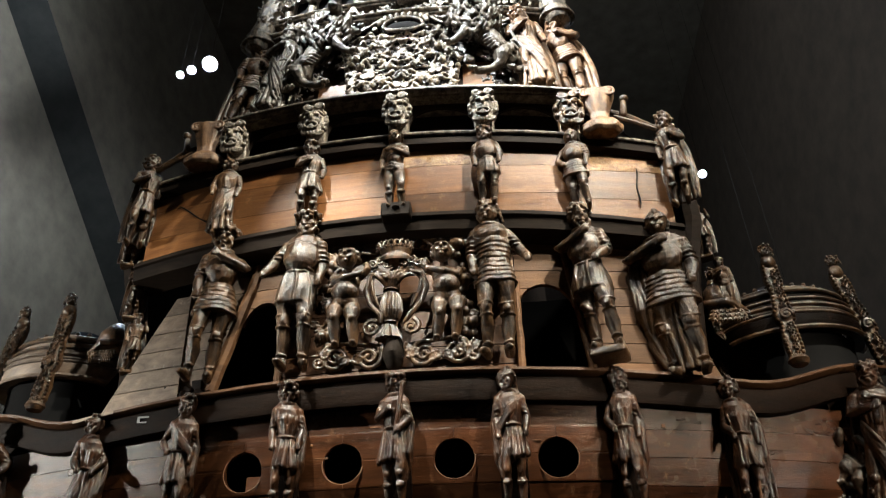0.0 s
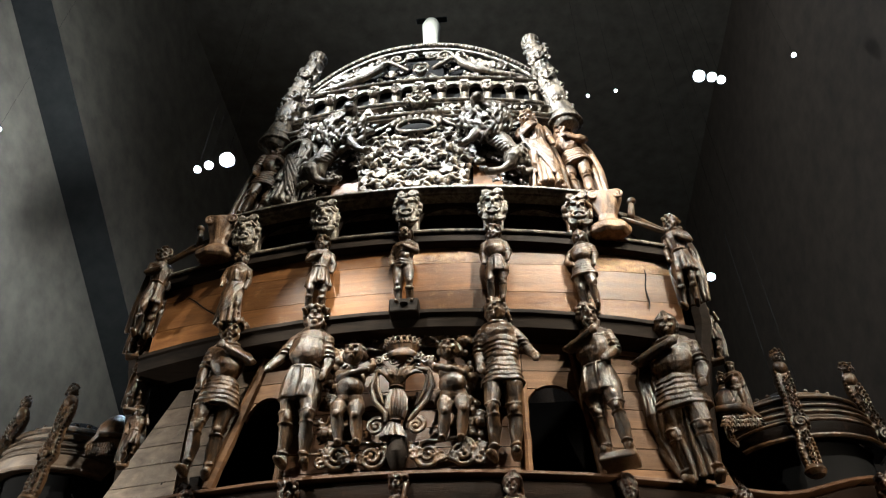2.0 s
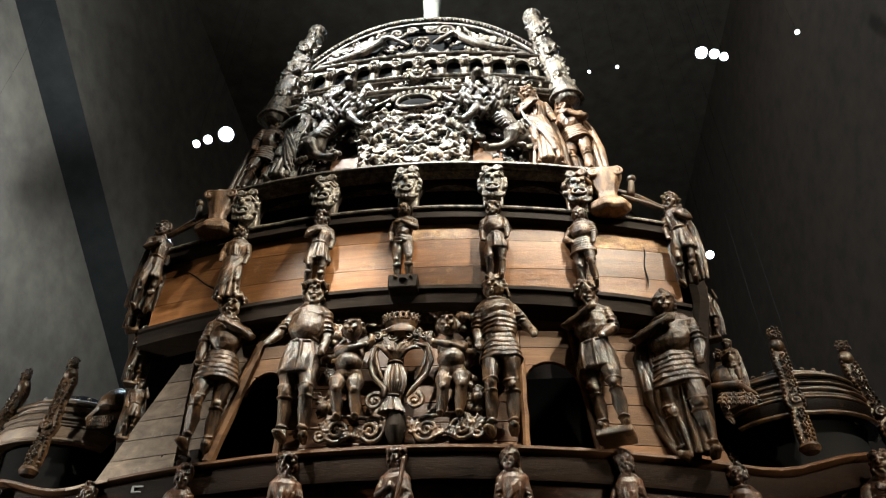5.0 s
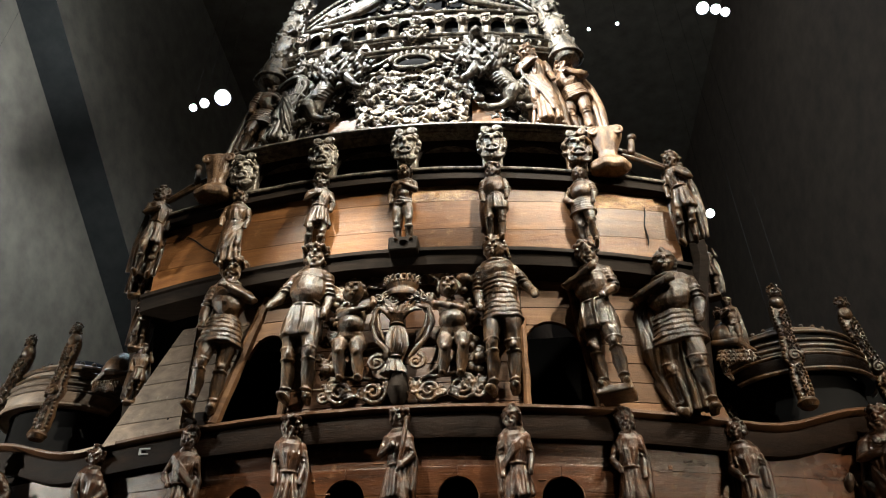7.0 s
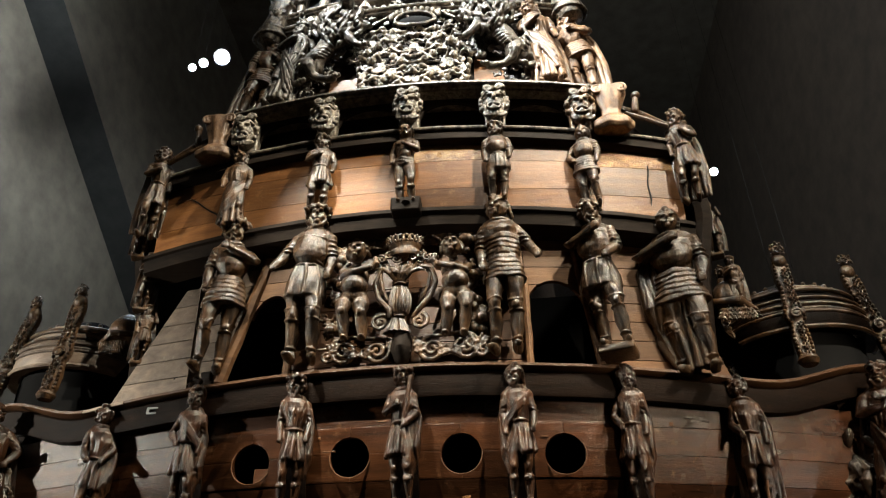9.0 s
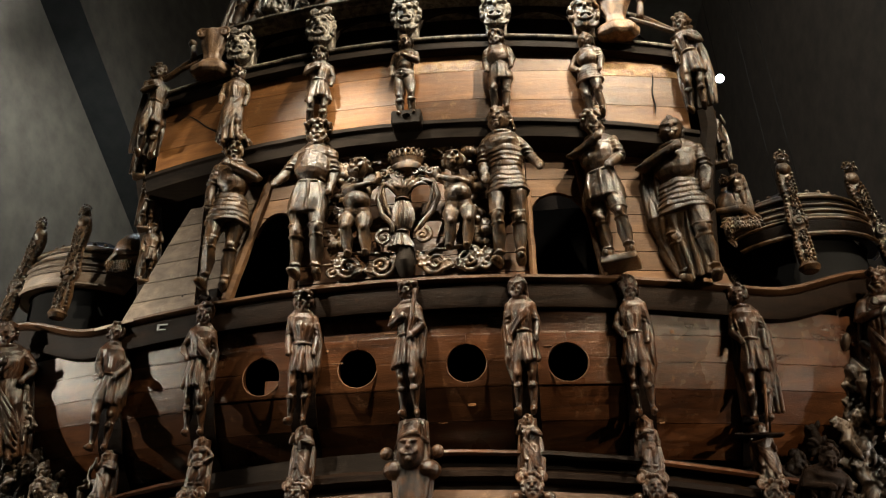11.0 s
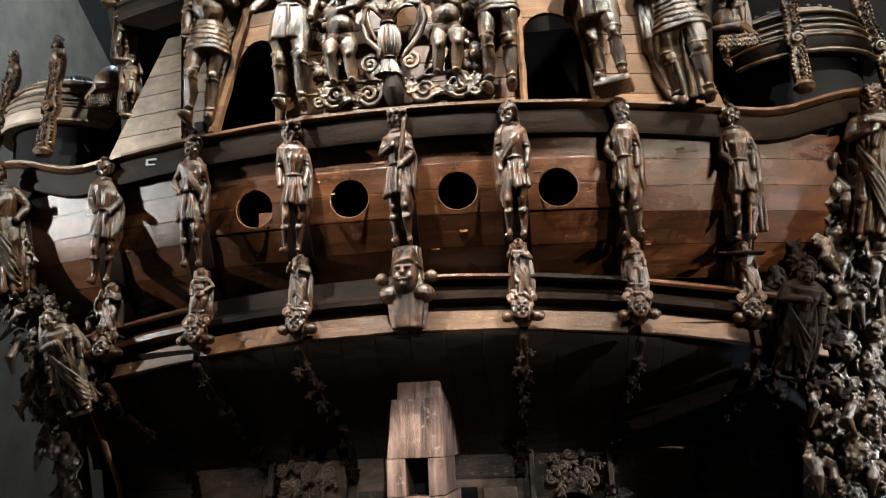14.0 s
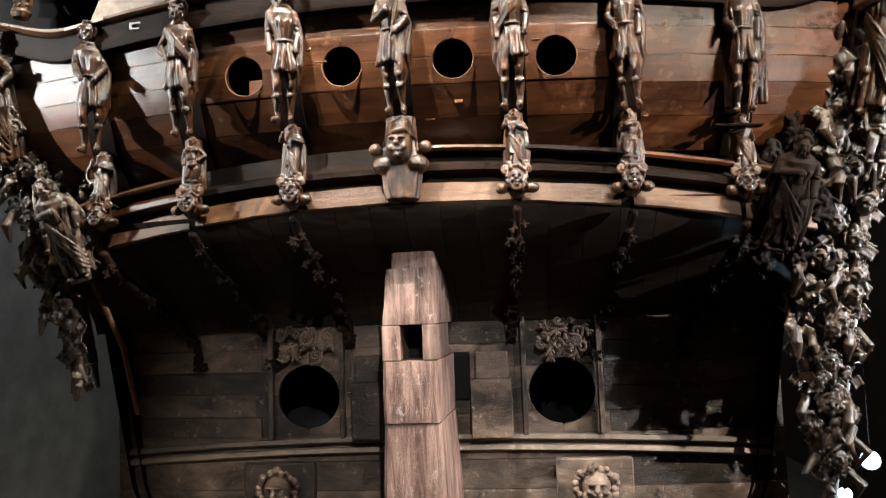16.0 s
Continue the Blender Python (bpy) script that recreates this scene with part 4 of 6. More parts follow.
# ---- warriors of the upper gallery ----
warriors = [(-2.71, 5.88, 2.36, 3, dict(armour="skirt", arms=("down", "high"), hat="wreath", stance=1.0), "carved oak warrior in banded armour with an arm across"),
            (-1.39, 5.87, 2.40, 2, dict(armour="plain", arms=("out", "down"), hat="wreath", stance=-1.0), "carved oak warrior in a plain cuirass with open hand"),
            (1.35, 5.86, 2.36, -1, dict(armour="hoops", arms=("down", "out"), hat="helmet", beard=False, stance=1.0), "carved oak knight in hooped armour and helmet"),
            (2.75, 5.82, 2.32, -3, dict(armour="plain", arms=("high", "front"), hat="turban", stance=-1.0), "dark carved oak warrior with an arm on his chest"),
            (3.76, 5.62, 2.44, -1, dict(armour="skirt", arms=("high", "down"), hat="helmet", beard=False, stance=-1.0, slim=1.2, train=True, drape=-1), "broad carved oak warrior with trailing drapery")]
for i, (x, z, h, roll, st, lab) in enumerate(warriors):
    geo = figure(h, 40 + i, plinth=0.05 if i == 3 else 0.0, **st)
    place("statue", geo, CARVED, (x, 8.78 + bow(x), z), lab, "statue", "carved warriors", lean=2, yaw=-5 * x, roll=roll)

# ---- relief with the sheaf ----
REL = "carved relief between the warriors"
def cherub(s):
    """A plump child figure that leans to the sheaf, feet at the origin; s is the side it stands on."""
    g = Geo()
    rnd = random.Random(50 + s)
    i = -s
    g.ball((0.0, -0.02, 0.66), (0.19, 0.15, 0.14), n=16, m=10)
    g.ball((i * 0.01, -0.08, 0.80), (0.19, 0.17, 0.16), n=16, m=10)
    g.ball((i * 0.02, -0.04, 0.97), (0.19, 0.14, 0.15), n=16, m=10)
    for e in (-1, 1):
        g.ball((e * 0.07 + i * 0.02, -0.125, 1.0), (0.07, 0.05, 0.06), n=10, m=7)
    g.ball((i * 0.01, -0.2, 0.77), 0.016, n=6, m=4)
    legs = (((-0.085, 0.0, 0.62), (-0.125, -0.07, 0.52), (-0.13, -0.1, 0.40), (-0.11, -0.03, 0.24), (-0.09, 0.0, 0.05)),
            ((0.085, 0.0, 0.62), (0.11, -0.05, 0.50), (0.115, -0.08, 0.38), (0.13, -0.02, 0.22), (0.15, 0.0, 0.05)))
    for leg in legs:
        leg = [(s * -x if s > 0 else x, y, z) for x, y, z in leg]
        g.tube(leg, [0.12, 0.118, 0.08, 0.084, 0.05], 12)
        g.ball((leg[2][0], leg[2][1] - 0.06, leg[2][2]), (0.055, 0.04, 0.055), n=9, m=6)
        g.ball((leg[4][0], leg[4][1] - 0.06, 0.035), (0.055, 0.1, 0.04), n=10, m=6)
    # The near arm crosses the chest, the far one reaches up to the foliage.
    g.tube([(s * 0.15, -0.03, 1.05), (s * 0.13, -0.13, 0.93), (i * 0.02, -0.21, 0.96), (i * 0.2, -0.2, 1.01)], [0.07, 0.066, 0.056, 0.04], 10)
    g.ball((i * 0.235, -0.2, 1.02), (0.05, 0.04, 0.045), n=9, m=6)
    g.tube([(i * 0.15, -0.02, 1.05), (i * 0.26, -0.08, 1.08), (i * 0.31, -0.1, 1.14), (i * 0.29, -0.08, 1.2)], [0.066, 0.06, 0.052, 0.036], 10)
    g.ball((i * 0.285, -0.08, 1.22), (0.04, 0.04, 0.05), n=9, m=6)
    g.tube([(i * 0.02, -0.05, 1.08), (i * 0.04, -0.1, 1.2)], 0.06, 9)
    face(g, (i * 0.045, -0.22, 1.26), 0.27, 0.31, False, False, rnd)
    for k in range(34):
        u, w = rnd.uniform(-0.3, math.pi + 0.3), rnd.uniform(0.2, 1.0)
        g.ball((i * 0.045 + 0.135 * math.cos(u), -0.16 + 0.12 * (w - 0.2), 1.30 + 0.14 * math.sin(u)), rnd.uniform(0.034, 0.05), n=8, m=6)
    return g.rough(0.006, 9, 50 + s).rough(0.003, 30, 53 + s)


for s in (-1, 1):
    place("statue", cherub(s), CARVED, (s * 0.70, 8.78, 6.10), "chubby carved oak cherub holding the sheaf", "statue", "cherubs")
    g = Geo()
    spiral(g, (s * 0.36, 0, 0.12), 0.19, 1.9, s, 1.57, 0.036, 0.3)
    spiral(g, (s * 0.80, 0, 0.14), 0.2, 2.0, -s, 1.57, 0.036, 0.3)
    spiral(g, (s * 1.02, 0, 0.08), 0.11, 1.5, s, 1.57, 0.028, 0.2)
    for a, x in ((200, 0.6), (340, 0.6), (90, 0.18), (60, 0.98), (120, 0.9), (10, 0.1)):
        leaf(g, (s * x, 0, 0.12), a, 0.2, 0.12)
    place("scroll_carving", g.rough(0.006, 9, s), CARVED, (0, 8.86, 5.86), "curling carved oak scroll under the relief", "carving", REL, voxel=0.011)
    g = Geo()
    rnd = random.Random(70 + s)
    for i in range(34):
        z = rnd.uniform(0.0, 1.5)
        x = s * (0.98 + rnd.uniform(-0.08, 0.1) - 0.08 * z)
        if rnd.random() < 0.5:
            g.ball((x, rnd.uniform(-0.06, 0.02), z), rnd.uniform(0.04, 0.09), n=8, m=6)
        else:
            leaf(g, (x, 0, z), rnd.uniform(0, 360), 0.16, 0.1)
    place("fruit_garland", g, CARVED, (0, 8.88, 6.2), "hanging carved fruit garland beside a cherub", "garland", REL, voxel=0.011)
    g = Geo()
    rnd = random.Random(80 + s)
    for i in range(22):
        leaf(g, (s * rnd.uniform(0.24, 1.02), rnd.uniform(-0.06, 0), rnd.uniform(-0.12, 0.12)), rnd.uniform(20, 160), rnd.uniform(0.14, 0.26), 0.12)
    for k in range(3):
        spiral(g, (s * (0.38 + 0.27 * k), -0.03, 0.02 + 0.03 * k), 0.12, 1.6, s, 0, 0.03)
    place("foliage_crest", g, CARVED, (0, 8.99, 7.74), "carved foliage crest over a cherub", "carving", REL, voxel=0.011)
g = Geo()
# Straw skirt, two ties and the flaring ends of the sheaf.
g.lathe((-0.1, 0, 0), [(0.0, 0.17), (0.06, 0.15), (0.18, 0.09), (0.26, 0.06)], 40, 0.7, 15, 0.16)
g.lathe((-0.08, 0, 0), [(0.26, 0.065), (0.3, 0.12), (0.42, 0.15), (0.56, 0.14), (0.68, 0.10), (0.76, 0.07)], 60, 0.7, 21, 0.12)
for z, r in ((0.26, 0.085), (0.75, 0.11)):
    g.lathe((-0.08, -0.01, z), [(-0.035, r - 0.03), (-0.02, r), (0, r - 0.012), (0.02, r), (0.035, r - 0.03)], 18, 0.8)
sheaf = holder("sheaf_vase", "carved straw sheaf tied twice, with scrolled handles", "vase carving", group=REL)
part("straw", g.rough(0.006, 8), CARVED, sheaf)
g = Geo()
rnd = random.Random(61)
for k in range(22):
    u = rnd.uniform(-1, 1)
    z1 = rnd.uniform(0.92, 1.14)
    g.tube([(-0.08 + 0.05 * u, -0.04, 0.76), (-0.07 + 0.16 * u, -0.1, 0.88), (-0.06 + 0.3 * u, -0.12, z1 - 0.04), (-0.06 + 0.36 * u + rnd.uniform(-0.08, 0.08), -0.13, z1 - abs(u) * 0.08)], [0.022, 0.028, 0.024, 0.014], 7)
weld(part("straw_tuft", g.rough(0.006, 8), CARVED, sheaf, "curling straw above the upper tie"), 0.01, 1)
for s in (-1, 1):
    g = Geo()
    # Handles curve out from the top to scrolled ends beside the lower tie.
    g.tube([(s * 0.2 - 0.04, -0.1, 1.0), (s * 0.36, -0.1, 0.93), (s * 0.42, -0.08, 0.72), (s * 0.35, -0.08, 0.5), (s * 0.2, -0.08, 0.32), (s * 0.16 - 0.04, -0.08, 0.2)], [0.03, 0.04, 0.036, 0.034, 0.04, 0.03], 8)
    g.tube([(s * 0.26 - 0.04, -0.08, 1.02), (s * 0.34, -0.08, 0.86), (s * 0.31, -0.06, 0.66), (s * 0.24, -0.06, 0.48)], [0.02, 0.026, 0.024, 0.018], 7)
    spiral(g, (s * 0.26 - 0.05, -0.1, 0.12), 0.12, 1.5, -s, 1.2, 0.036)
    spiral(g, (s * 0.36, -0.12, 1.06), 0.09, 1.4, s, 0, 0.028)
    for k in range(3):
        spiral(g, (s * (0.12 + 0.1 * k), -0.16, 1.08 + 0.05 * (k % 2)), 0.065, 1.3, s * (-1) ** k, k, 0.02)
    part("handle", g.rough(0.006, 8, s), CARVED, sheaf)
for child in sheaf.children:
    child.matrix_world = pose(0, 8.84, 6.22)
g = Geo()
g.lathe((0, 0, 0), [(0, 0.2), (0.05, 0.23), (0.1, 0.2), (0.13, 0.22), (0.18, 0.24)], 24, 0.6)
for i in range(9):
    a = math.pi * (1 + i / 8)
    leaf(g, (0.22 * math.cos(a), 0.13 * math.sin(a), 0.16), 90, 0.15, 0.07, 0.03, 2)
place("crown", g.rough(0.006, 9), CARVED, (-0.01, 8.72, 7.34), "carved oak crown over the sheaf", "crown", REL)
g = Geo()
g.box((-0.22, -0.12, 0), (0.2, 0.16, 0.24), 0.02)
g.lathe((0, -0.13, 0.12), [(-0.02, 0.03), (0, 0.06), (0.03, 0.03)], 10)
place("bracket", g.rough(0.006, 6), OAK_DARK, (0.02, 8.62, 8.0), "dark oak bracket block under the amber band", "bracket")
g = Geo()
g.tube([(0, -0.02, -0.36), (0, -0.06, -0.2), (0, -0.02, 0.0)], [0.09, 0.15, 0.12], 12)
place("bracket", g.rough(0.012, 6), OAK_DARK, (-0.04, 8.92, 6.2), "dark worn block under the sheaf", "bracket")

# ---- amber band figures and loggia masks ----
for i, x in enumerate(PIL_UP):
    end = i in (0, 6)
    oz = orange_z(x)
    st = [dict(arms=("chest", "down"), cloak=True), dict(robe=True, arms=("down", "down")), dict(arms=("chest", "down"), hat="wreath"), dict(arms=("down", "chest"), nude=True), dict(armour="plain", arms=("down", "down"), hat="wreath"), dict(armour="skirt", arms=("hip", "down"), hat="helmet"), dict(arms=("down", "chest"), cloak=True)][i]
    h = 1.66 if end else 1.38
    z = 8.42 + oz if end else 8.16 + oz
    geo = figure(h, 110 + i, beard=i % 2 == 0, stance=(-1) ** i, plinth=0.0, slim=0.9 if end else 1.1, head=1.1, **st)
    s = (-1 if x < 0 else 1)
    place("statue", geo, CARVED, (x + (s * 0.12 if end else 0), orange(x, 9) - 0.12, z), "small carved oak warrior on the amber band" if not end else "carved oak figure standing at the corner of the amber band", "statue", "figures of the amber band", lean=3, yaw=-6 * x)
    if not end:
        g = Geo()
        rnd = random.Random(140 + i)
        face(g, (0, -0.06, 0), 0.36, 0.52, True, True, rnd, 0.1)
        for s2 in (-1, 1):
            spiral(g, (s2 * 0.09, -0.2, 0.27), 0.075, 1.4, s2, 0, 0.03)
            spiral(g, (s2 * 0.1, -0.18, -0.25), 0.075, 1.4, -s2, 0, 0.03)
            leaf(g, (s2 * 0.17, -0.1, -0.12), 90, 0.26, 0.1)
            g.tube([(s2 * 0.03, -0.26, 0.1), (s2 * 0.1, -0.25, 0.14), (s2 * 0.17, -0.18, 0.1)], 0.025, 6)
        g.tube([(0.1 * math.cos(a), -0.24, -0.15 + 0.06 * math.sin(a)) for a in span(0, 6.2, 12)], 0.022, 6)
        g.box((-0.16, 0.05, -0.42), (0.16, 0.22, 0.36), 0.02)
        place("mask", g.rough(0.012, 8, i), CARVED_TOP if i != 5 else CARVED, (x, 8.62 + bow(x), 9.98 + oz), "grinning carved oak mask on a loggia post", "mask", "loggia masks", voxel=0.011)
        g = Geo()
        rnd = random.Random(150 + i)
        g.lathe((0, 0, 0), [(0, 0.12), (0.04, 0.17), (0.1, 0.13), (0.16, 0.18), (0.2, 0.16)], 16, 0.8)
        for k in range(9):
            leaf(g, (lerp(-0.14, 0.14, k / 8), -0.13, 0.02), 90, 0.16, 0.06, 0.03, 2)
        place("capital", g.rough(0.008, 9, i), CARVED, (x, orange(x, 8) - 0.05, 8.06 + oz), "carved leaf capital under a small warrior", "capital", "amber band capitals", scale=0.7)

# Corner columns of small figures under the amber band.
for s in (-1, 1):
    for k, (x, y, z, h) in enumerate(((4.32, 9.35, 8.02, 1.0), (4.10, 9.40, 7.10, 1.0), (3.98, 9.45, 6.25, 0.95)) if s < 0 else ((4.42, 9.55, 7.55, 0.95), (4.62, 9.75, 6.75, 0.9))):
        geo = figure(h, 170 + 5 * k + s, arms=("chest", "down") if k % 2 else ("down", "raise"), nude=k == 1, cloak=True, hat="wreath", plinth=0.05)
        place("statue", geo, CARVED, (s * x, y, z), "small dark carved figure on the corner post", "statue", "corner post figures", yaw=-20 * s)
    g = Geo()
    g.tube([(s * 4.28, 9.55, 9.4), (s * 4.3, 9.55, 8.2), (s * 4.1, 9.6, 7.2), (s * 3.95, 9.65, 5.7)], [0.2, 0.19, 0.17, 0.16], 8)
    thing("corner_post", g.rough(0.02, 4, s), OAK_DARK, "dark oak corner post of the upper gallery", "post", "corner posts")
    # Scroll bracket and curled rail at the loggia's end.
    g = Geo()
    g.lathe((s * 3.12, 8.78, 9.42), [(0.0, 0.24), (0.05, 0.31), (0.14, 0.32), (0.22, 0.25), (0.28, 0.16), (0.4, 0.15), (0.56, 0.2), (0.72, 0.25), (0.84, 0.27), (0.9, 0.19)], 36, 0.6, 7, 0.05)
    for k in (-1, 1):
        spiral(g, (s * 3.12 + k * 0.18, 8.66, 10.2), 0.09, 1.4, -k, 1.57, 0.026, 0.12)
    weld(thing("scroll_bracket", g.rough(0.012, 5), CARVED_BARE, "broad scrolled oak bracket at the end of the loggia", "bracket", "scroll brackets"), 0.012, 2)
    g = Geo()
    g.tube([(s * 3.3, 8.9, 9.98), (s * 3.6, 8.95, 9.88), (s * 3.95, 9.0, 9.66), (s * 4.25, 9.05, 9.72)], [0.05, 0.055, 0.05, 0.04], 8)
    g.tube([(s * 3.35, 8.85, 9.82), (s * 3.65, 8.9, 9.72), (s * 3.95, 8.95, 9.58)], 0.04, 7)
    g.tube([(s * 3.5, 8.9, 9.9), (s * 3.55, 8.9, 10.2)], [0.07, 0.04], 8)
    g.ball((s * 3.56, 8.9, 10.24), 0.075, n=9, m=6)
    thing("curled_rail", g.rough(0.008, 6), CARVED, "curled oak rail with a small knob", "rail", "curled rails")

# ---- great carved panel, arcade and pediment ----
TOP = "great carved panel"


def panel_half(z):
    return lerp(2.65, 2.2, (z - 10.5) / 3.3)


up_y = lambda x, z: upper(x, z) + 0.06
def shield_half(s):
    """One half of the arms: tiers of chunky curls, arms and small heads, mirrored about the middle."""
    rnd = random.Random(200)
    g = Geo()
    for k, z in enumerate(span(10.70, 12.36, 11)):
        half = 0.98 - 0.14 * abs(z - 11.6)
        for x in span(0.09, half - 0.08, 6):
            x += rnd.uniform(-0.06, 0.06)
            z = lerp(10.70, 12.36, k / 11) + rnd.uniform(-0.05, 0.05)
            y = up_y(x, z) - rnd.uniform(0.02, 0.1)
            w, h = rnd.uniform(0.09, 0.15), rnd.uniform(0.03, 0.07)
            kind = rnd.random()
            if kind < 0.45:
                h *= rnd.choice((-1, 1))
                limb(g, [(s * (x - w), y + 0.03, z - h), (s * (x - w * 0.4), y - 0.05, z + h), (s * (x + w * 0.3), y - 0.03, z - h * 0.4), (s * (x + w), y, z + h * 0.9)], [0.015, 0.04, 0.03, 0.014], 7, 3)
            elif kind < 0.7:
                spiral(g, (s * x, y, z), 0.08, 1.4, s * rnd.choice((-1, 1)), rnd.uniform(0, 6.28), 0.024, 0.08, 14)
            elif kind < 0.85:
                face(g, (s * x, y - 0.04, z), 0.11, 0.14, False, True, rnd, 0.2)
            else:
                leaf(g, (s * x, y, z), 90 - s * rnd.uniform(-40, 90), 0.18, 0.1, 0.035, 2)
        z = lerp(10.70, 12.36, k / 11)
        g.tube([(s * u, up_y(u, z) + 0.03, z - 0.11 + 0.06 * math.sin(u * 7 + 2 * k)) for u in span(0.0, half, 14)], 0.02, 6)
        g.ball((s * half, up_y(half, z) - 0.03, z), (0.05, 0.06, 0.07), n=9, m=6)
    return g.rough(0.008, 9, s)


for s in (-1, 1):
    weld(thing("shield_carving", shield_half(s), CARVED_TOP, "half of the carved shield of arms with tiered curls", "carving", TOP), 0.012, 1)
# Crown over the shield: a beaded oval rim round a black ball as shaded hollow.
crown = holder("heraldic_crown", "carved crown with a hollow rim over the shield", "crown")
cy = upper(0, 12.7) - 0.1
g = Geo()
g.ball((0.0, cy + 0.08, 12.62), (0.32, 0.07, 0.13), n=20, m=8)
part("hollow", g, VOID, crown, "black ball standing in for the crown's shaded hollow")
g = Geo()
g.tube([(0.36 * math.cos(a), cy + 0.06 - 0.06 * abs(math.sin(a)), 12.62 + 0.17 * math.sin(a)) for a in span(0, 2 * math.pi, 30)], 0.035, 8)
part("rim", g.rough(0.006, 9), CARVED_TOP, crown)
for k in range(11):
    a = math.pi * (0.06 + 0.88 * k / 10)
    g = Geo()
    g.ball((0.44 * math.cos(a), cy + 0.02, 12.66 + 0.22 * math.sin(a)), (0.05, 0.05, 0.075), n=9, m=6)
    part("point", g.rough(0.006, 9, k), CARVED_TOP, crown)
for k, (z0, z1, n) in enumerate(((12.45, 13.15, 150),)):
    g = carve_field(lambda x, z: abs(x) < panel_half(z), up_y, n, 210 + k, (0.07, 0.16), (-2.3, 2.3, z0 + 0.1, z1), 0.026)
    weld(thing("festoon_carving", g, CARVED_TOP, "carved festoons and drapery above the shield", "carving", TOP, "stuff"), 0.011, 1)
for s in (-1, 1):
    g = carve_field(lambda x, z: abs(x) < panel_half(z) and abs(x) > 0.95 and not (abs(x) < 1.5 and z < 11.5), up_y, 110, 220 + s, (0.07, 0.17), (min(s * 0.9, s * 2.5), max(s * 0.9, s * 2.5), 10.62, 12.6), 0.03)
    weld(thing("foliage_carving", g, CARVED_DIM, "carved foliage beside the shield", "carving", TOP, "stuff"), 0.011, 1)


for x, z, w, h in ((1.28, 10.9, 0.52, 0.8), (-1.25, 10.8, 0.5, 0.6), (1.8, 11.9, 0.3, 0.5)):
    g = Geo()
    g.plank(lambda a, b: upper(a, b) + 0.17, lambda b: x - w / 2, lambda b: x + w / 2, z, z + h, 3, 3, 0.04)
    thing("bare_board", g, OAK_PALE, "bare amber board showing behind the carving", "board", "bare boards")
for k in range(5):
    g = Geo()
    if k == 2:
        continue
    x0, x1 = -2.15 + 0.86 * k, -1.29 + 0.86 * k
    for d in range(4):
        g.tube([(lerp(x0, x1, t), upper(0.5 * (x0 + x1), 12.8) - 0.03 * d, 12.84 - (0.1 + 0.06 * d) * math.sin(math.pi * t) - 0.012 * lerp(x0, x1, t) ** 2) for t in span(0, 1, 8)], [0.012] + [0.022] * 7 + [0.012], 6)
    g.ball((x0, upper(x0, 12.8) - 0.06, 12.82), 0.06, n=8, m=6)
    thing("drapery_swag", g, CARVED_TOP, "carved drapery swag over the shield", "swag", "drapery swags")


